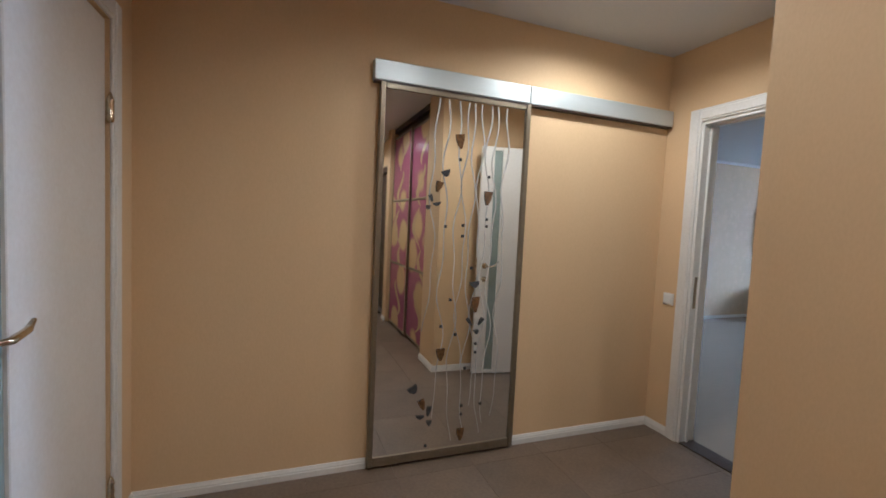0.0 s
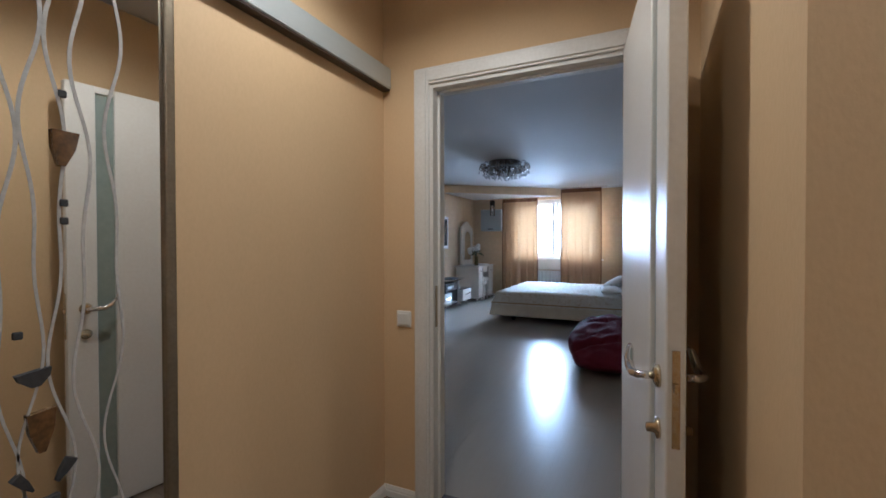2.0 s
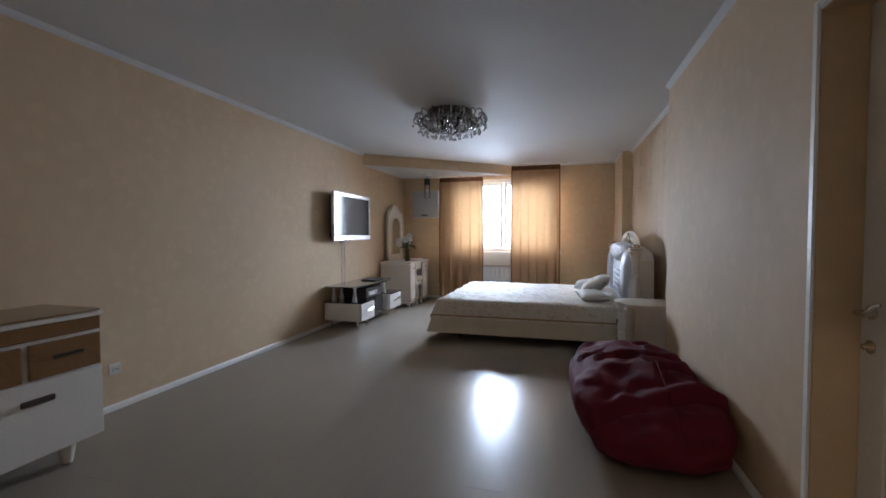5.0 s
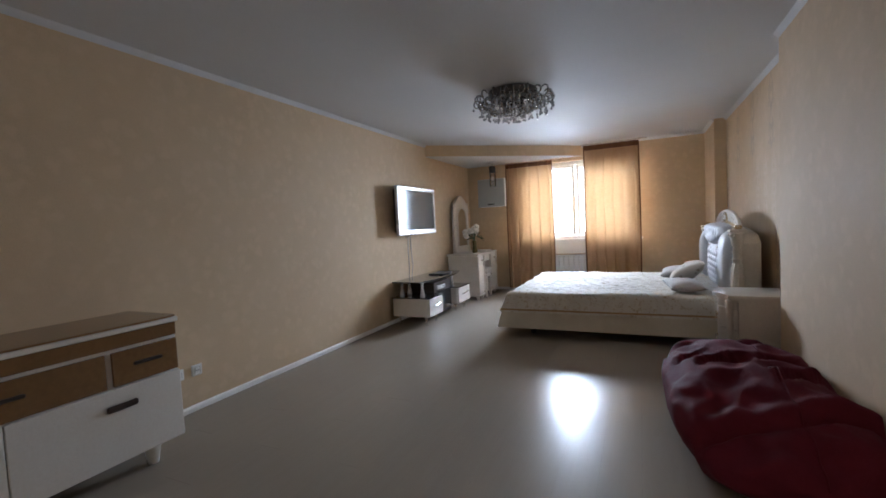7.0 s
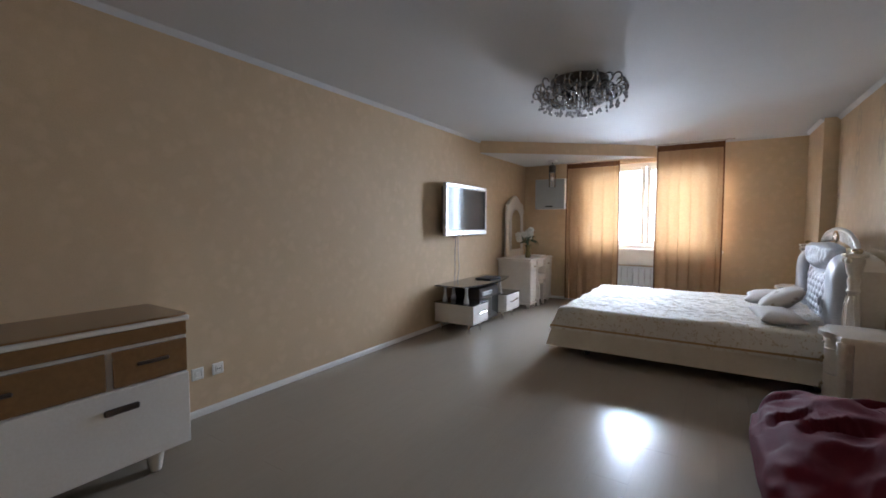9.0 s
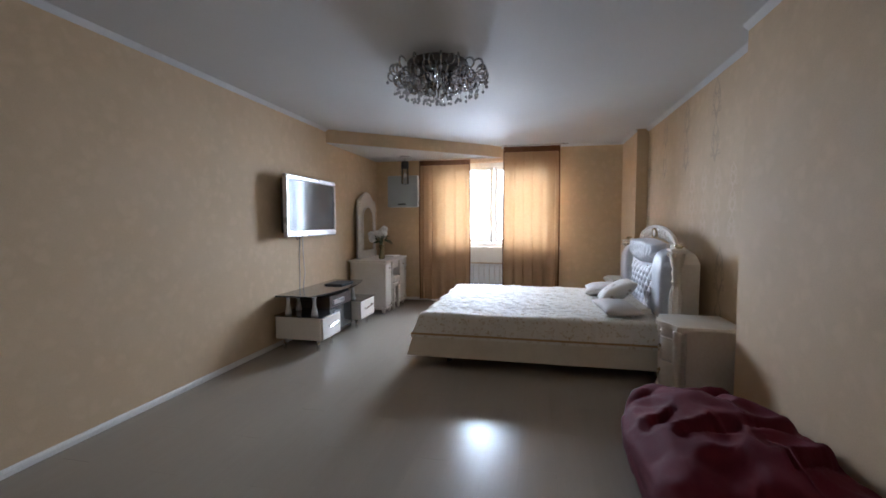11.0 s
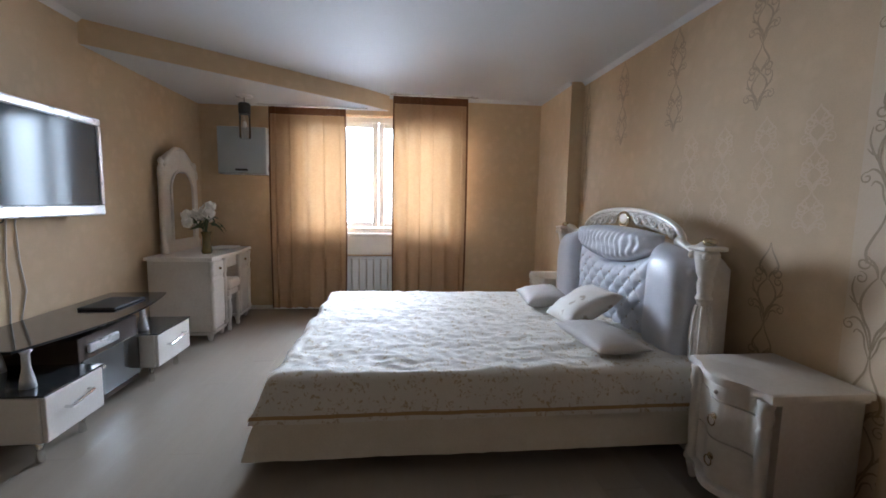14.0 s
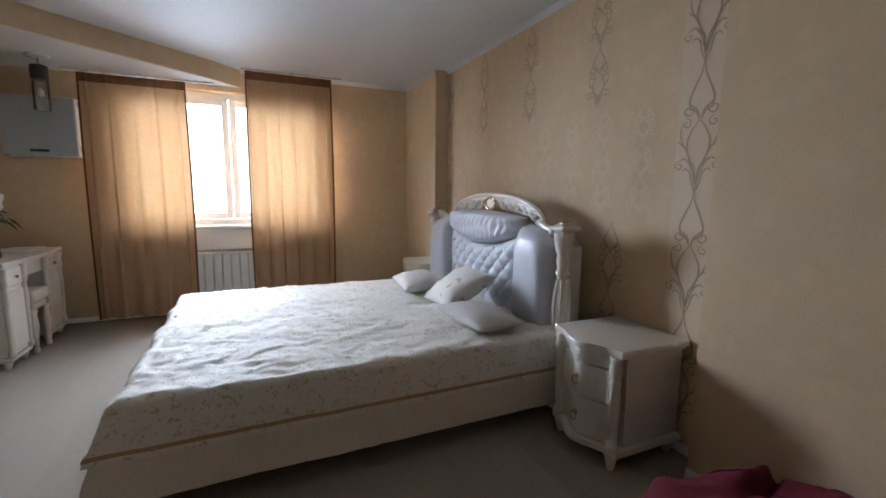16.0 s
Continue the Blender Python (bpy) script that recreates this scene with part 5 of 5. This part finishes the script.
lever(sd, SDX1 - 0.06, JY - 0.14, 0.975, 1, -1)

# light switch
sw = thing("light_switch", (HX, 2.36, 0.91), "square white light switch", "switch")
part("plate", box(HX - 0.010, HX, 2.315, 2.395, 0.872, 0.952, 0.003), PLASTIC, sw)
part("rocker", box(HX - 0.016, HX - 0.0102, 2.325, 2.385, 0.882, 0.942, 0.003), PLASTIC, sw)

# ---- mirrored sliding door ----
sm = thing("sliding_mirror_door", (0.93, 2.45, 0), "mirrored sliding door with etched vines and amber stones", "sliding door")
MX0, MX1, MY, MZB, MZT = 0.49, 1.375, 2.438, 0.015, 2.055
part("mirror", box(MX0 + 0.028, MX1 - 0.028, MY + 0.004, MY + 0.020, MZB + 0.05, MZT - 0.03), MIRROR, sm, "clear mirror panel")
for x0, x1 in ((MX0, MX0 + 0.030), (MX1 - 0.030, MX1)):
    bm = box(x0, x1, MY - 0.010, MY + 0.030, MZB, MZT, 0.006, seg=2)
    part("stile", bm, BRONZE, sm, "bronze vertical profile")
part("top_rail", box(MX0 + 0.030, MX1 - 0.030, MY - 0.004, MY + 0.028, MZT - 0.032, MZT, 0.003), BRONZE, sm)
part("bottom_rail", box(MX0 + 0.030, MX1 - 0.030, MY - 0.004, MY + 0.028, MZB, MZB + 0.052, 0.003), BRONZE, sm)
rnd = random.Random(77)
for i, (x, zb) in enumerate(((0.80, 0.75), (0.87, 0.25), (0.945, 0.10), (0.985, 0.55), (1.03, 0.13), (1.075, 0.30), (1.12, 0.12), (1.165, 0.18), (1.23, 0.22))):
    ph, wv = rnd.uniform(0, 6), rnd.uniform(7, 10)
    pts = []
    for k in range(70):
        z = MZT - 0.04 - (MZT - 0.04 - zb) * k / 69
        pts.append((x + 0.022 * math.sin(z * wv + ph) * (0.4 + 0.6 * k / 69) + 0.010 * math.sin(z * 17 + ph), z))
    bm = bmesh.new()
    prev = None
    for k, (px, pz) in enumerate(pts):
        w = 0.0045 * (1 - 0.65 * k / 69)
        p, q = bm.verts.new((px - w, MY + 0.003, pz)), bm.verts.new((px + w, MY + 0.003, pz))
        if prev:
            bm.faces.new((prev[0], p, q, prev[1]))
        prev = (p, q)
    part("etched_vine", bm, ETCHED, sm, "white etched wavy vine")


def stone(x, z, w, h, turn, dark):
    pts = [(w * px, h * pz) for px, pz in ((-0.5, 0.45), (0.5, 0.5), (0.42, 0.0), (0.12, -0.5), (-0.12, -0.5), (-0.42, 0.0))]
    ca, sa = math.cos(turn), math.sin(turn)
    bm = slab_xz([(x + px * ca - pz * sa, z + px * sa + pz * ca) for px, pz in pts], MY - 0.004, MY + 0.0035)
    part("stone", bm, INK if dark else AMBER, sm, "dark stone" if dark else "amber teardrop stone")


for x, z, w, h, turn, dark in ((0.945, 1.80, 0.05, 0.08, 0.1, 0), (0.87, 1.62, 0.05, 0.035, 0.3, 1), (0.83, 1.545, 0.04, 0.06, -0.3, 0), (0.79, 1.48, 0.02, 0.04, 0.4, 1), (0.825, 1.45, 0.045, 0.02, 0.2, 1), (0.775, 1.43, 0.025, 0.025, 0, 1), (1.13, 1.50, 0.05, 0.08, -0.1, 0), (1.075, 1.005, 0.06, 0.035, 0.1, 1), (1.085, 0.89, 0.05, 0.09, 0.0, 0), (1.055, 0.79, 0.02, 0.05, 0.6, 1), (1.125, 0.79, 0.02, 0.05, -0.6, 1), (1.10, 0.73, 0.03, 0.025, 0, 1), (0.885, 0.61, 0.05, 0.07, 0.0, 0), (0.735, 0.42, 0.06, 0.04, 0.5, 1), (0.79, 0.33, 0.04, 0.06, 0.3, 0), (0.83, 0.29, 0.025, 0.055, -0.2, 1), (0.78, 0.26, 0.05, 0.02, -0.1, 1), (0.835, 0.22, 0.03, 0.03, 0, 1), (1.03, 0.13, 0.045, 0.07, 0.0, 0)):
    stone(x, z, w, h, turn, dark)
for x, z in ((0.95, 1.70), (0.88, 1.33), (0.985, 1.34), (0.985, 1.28), (1.05, 1.10), (0.93, 0.92), (1.13, 1.38), (1.13, 1.34), (1.13, 1.62), (1.10, 0.66), (1.10, 0.61), (0.88, 0.77), (0.97, 0.72), (1.04, 0.52), (1.03, 0.30), (1.03, 0.25), (0.82, 0.09), (1.15, 0.30)):
    part("stone", box(x - 0.008, x + 0.008, MY - 0.001, MY + 0.0035, z - 0.008, z + 0.008, 0.002), INK, sm, "small dark stone")

tr = thing("sliding_door_track", (1.46, 2.45, 2.05), "brushed aluminium track cover above the sliding door", "track")
part("cover", box(0.455, 1.362, 2.425, HY, 2.058, 2.160, 0.004), ALU, tr)
part("cover", box(1.364, HX - 0.006, 2.425, HY, 2.058, 2.160, 0.004), ALU, tr)
part("rail", box(0.46, HX - 0.01, 2.43, HY - 0.004, 2.050, 2.0575), DARK_WOOD, tr, "dark track underside")

# ---- wardrobe with printed sliding doors ----
wd = thing("sliding_wardrobe", (1.65, 0.0, 0), "sliding wardrobe with pink and yellow printed glass", "wardrobe")
part("body", box(1.42, 2.0, -0.875, 0.695, 0.0, TOP - 0.05), DARK_WOOD, wd)
for y0, y1, off in ((-0.87, -0.07, 0.0), (-0.10, 0.695, 0.022)):
    x = 1.375 + off
    d = part("sliding_panel", box(x + 0.004, x + 0.012, y0 + 0.03, y1 - 0.03, 0.05, 2.38), PINK, wd, "pink and yellow printed glass")
    for a, b in ((y0, y0 + 0.03), (y1 - 0.03, y1)):
        part("stile", box(x, x + 0.018, a, b, 0.02, 2.42, 0.003), BRONZE, d)
    for z in (0.02, 0.80, 1.58, 2.38):
        part("cross_rail", box(x + 0.001, x + 0.017, y0 + 0.031, y1 - 0.031, z, z + 0.03, 0.003), BRONZE, d)
    bm = bmesh.new()
    for k in range(5):
        zc, yc = 0.35 + 0.45 * k, (y0 + y1) / 2 + 0.12 * math.sin(k * 2.1)
        pts = [(yc + 0.16 * math.sin(t * 5 + k) * (1 - 0.4 * t), zc - 0.2 + 0.45 * t) for t in [j / 16 for j in range(17)]]
        prev = None
        for j, (py, pz) in enumerate(pts):
            w = 0.055 * math.sin(math.pi * (j + 0.3) / 17) + 0.004
            p, q = bm.verts.new((x + 0.003, py - w, pz)), bm.verts.new((x + 0.003, py + w, pz))
            if prev:
                bm.faces.new((prev[0], p, q, prev[1]))
            prev = (p, q)
    part("print", bm, YELLOW, d, "pale yellow swirling print")
structure("wall_above_wardrobe", box(1.38, 1.45, -0.88, 0.70, TOP - 0.06, TOP), DARK_WOOD, "dark fascia above the wardrobe", "fascia")

# ---- entrance end of the hall ----
ed = thing("door_3", (1.5, -1.75, 0), "dark walnut entrance door with wide frame", "door", kind="structure")
part("panel", box(1.46, 1.52, -2.20, -1.30, 0.0, 2.03, 0.004), DARK_WOOD, ed)
for y0, y1 in ((-2.28, -2.18), (-1.32, -1.22)):
    part("frame_post", box(1.40, 1.459, y0, y1, 0, 2.12, 0.004), DARK_WOOD, ed)
part("frame_head", box(1.40, 1.459, -2.18, -1.32, 2.03, 2.12, 0.004), DARK_WOOD, ed)
part("handle", tube([(1.46, -2.1, 1.0), (1.41, -2.1, 1.0), (1.40, -2.0, 1.0)], 0.009, sides=8), CHROME, ed)
pc = thing("framed_picture", (1.17, -2.5, 1.09), "white framed print with a dark abstract shape", "picture")
bm = box(0.98, 1.36, -2.5, -2.475, 1.09, 1.11, 0.003)
box(0.98, 1.36, -2.5, -2.475, 1.56, 1.58, 0.003, bm)
box(0.98, 1.0, -2.5, -2.475, 1.11, 1.56, 0.003, bm)
box(1.34, 1.36, -2.5, -2.475, 1.11, 1.56, 0.003, bm)
part("frame", bm, SILVER, pc)
part("sheet", box(1.0, 1.34, -2.5, -2.488, 1.11, 1.56), PLASTIC, pc, "white paper")
part("dark_print", slab_xz([(1.13, 1.20), (1.21, 1.20), (1.19, 1.28), (1.22, 1.38), (1.19, 1.48), (1.15, 1.48), (1.12, 1.39), (1.15, 1.28)], -2.488, -2.486), INK, pc, "dark abstract shape")
part("dark_print", box(1.08, 1.28, -2.488, -2.486, 1.14, 1.18), INK, pc)
so = thing("wall_socket", (1.15, -2.5, 0.35), "white double socket on the wall", "socket", "wall sockets")
part("plate", box(1.09, 1.21, -2.5, -2.488, 0.31, 0.39, 0.003), PLASTIC, so)
dm = thing("doormat", (1.1, -1.75, 0), "dark ribbed doormat before the entrance door", "doormat")
part("pile", box(0.85, 1.38, -2.15, -1.35, 0.0, 0.012, 0.004), MAT_CLOTH, dm)


def shoe(x, y, turn):
    s = thing("shoe", (x, y, 0), "black everyday shoe on the hall floor", "shoe", "shoes by the wall")
    m = Matrix.Translation((x, y, 0)) @ Matrix.Rotation(turn, 4, "Z")
    bm = blob((0, 0, 0.055), (0.13, 0.045, 0.045), 2.6, 18, 10, lambda v: Vector((v.x, v.y, v.z * (1.25 if v.x < -0.03 else 0.8))))
    bmesh.ops.transform(bm, matrix=m, verts=bm.verts)
    part("upper", bm, BLACK, s, smooth=True)
    bm = prism([(0.135 * math.cos(a), 0.048 * math.sin(a)) for a in [math.tau * i / 18 for i in range(18)]], 0.0, 0.02)
    bmesh.ops.transform(bm, matrix=m, verts=bm.verts)
    part("sole", bm, DARK_WOOD, s)


for x, y, a in ((0.55, -2.3, 1.5), (0.67, -2.32, 1.6), (0.85, -2.34, 1.4), (0.97, -2.33, 1.7)):
    shoe(x, y, a)

# ---- recessed spotlights ----


def spotlight(x, y, watts):
    s = thing("ceiling_spotlight", (x, y, TOP), "recessed round ceiling spotlight with warm light", "spotlight", "hall spotlights")
    bm = lathe(x, y, [(0.05, TOP - 0.006), (0.056, TOP - 0.004), (0.056, TOP)], 24)
    part("trim_ring", bm, CHROME, s, smooth="auto")
    part("lens", lathe(x, y, [(0.040, TOP - 0.009), (0.042, TOP - 0.0065)], 24), LAMP_GLOW, s, "glowing lens")
    d = bpy.data.lights.new("spot_lamp", "SPOT")
    d.energy, d.color, d.shadow_soft_size, d.spot_size, d.spot_blend = watts, (1.0, 0.80, 0.56), 0.04, radians(165), 0.6
    new("spot_lamp", d).matrix_world = pose(x, y, TOP - 0.03)


for x, y, watts in SPOTS:
    spotlight(x, y, watts)

# ---- floors, piece by piece ----
fl = structure("floor", box(BX - 0.12, EX + 0.1, SY - 0.1, NY + 0.1, -0.12, -0.008), GROUT, "pale grey-beige laminate bedroom floor", "floor")
PLACE[fl] = Vector((0, 0, 0))
meshes = {}


def plank_mesh(length, wide, material, name):
    key = (round(length, 3), round(wide, 3), name)
    if key not in meshes:
        bm = box(0, length, 0, wide, -0.008, 0, 0)
        top = [e for e in bm.edges if all(v.co.z > -0.001 for v in e.verts)]
        bmesh.ops.bevel(bm, geom=top, offset=0.0002, segments=1, affect="EDGES")
        me = bpy.data.meshes.new(name)
        bm.to_mesh(me)
        bm.free()
        me.materials.append(material)
        meshes[key] = me
    return meshes[key]


def lay(name, x, y, length, wide, material, floor):
    ob = new(name, plank_mesh(length, wide, material, name))
    ob.location, ob.parent = (x, y, 0), floor


rnd = random.Random(21)
y, row = SY - 0.05, 0
while y < NY:
    x = BX - 0.12 - (0, 0.43, 0.86)[row % 3]
    while x < EX:
        a, b = max(x, BX - 0.12), min(x + 1.288, EX + 0.05)
        if b - a > 0.02:
            lay("plank", a, y, b - a - 0.0003, 0.1928, LAMINATE, fl)
        x += 1.2886
    y += 0.193
    row += 1

fh = structure("floor_hall", box(-0.72, BX - 0.12, -2.62, HY + 0.1, -0.12, -0.006), GROUT, "dark grey-brown tiled hall floor", "floor")
PLACE[fh] = Vector((0, 0, 0))
tx = [-0.72 + 0.45 * i for i in range(8)]
y = -2.62
while y < HY:
    for x in tx:
        b = min(x + 0.4485, BX - 0.125)
        if b > x:
            lay("tile", x, y, b - x, min(0.4485, HY + 0.05 - y), TILE, fh)
    y += 0.45
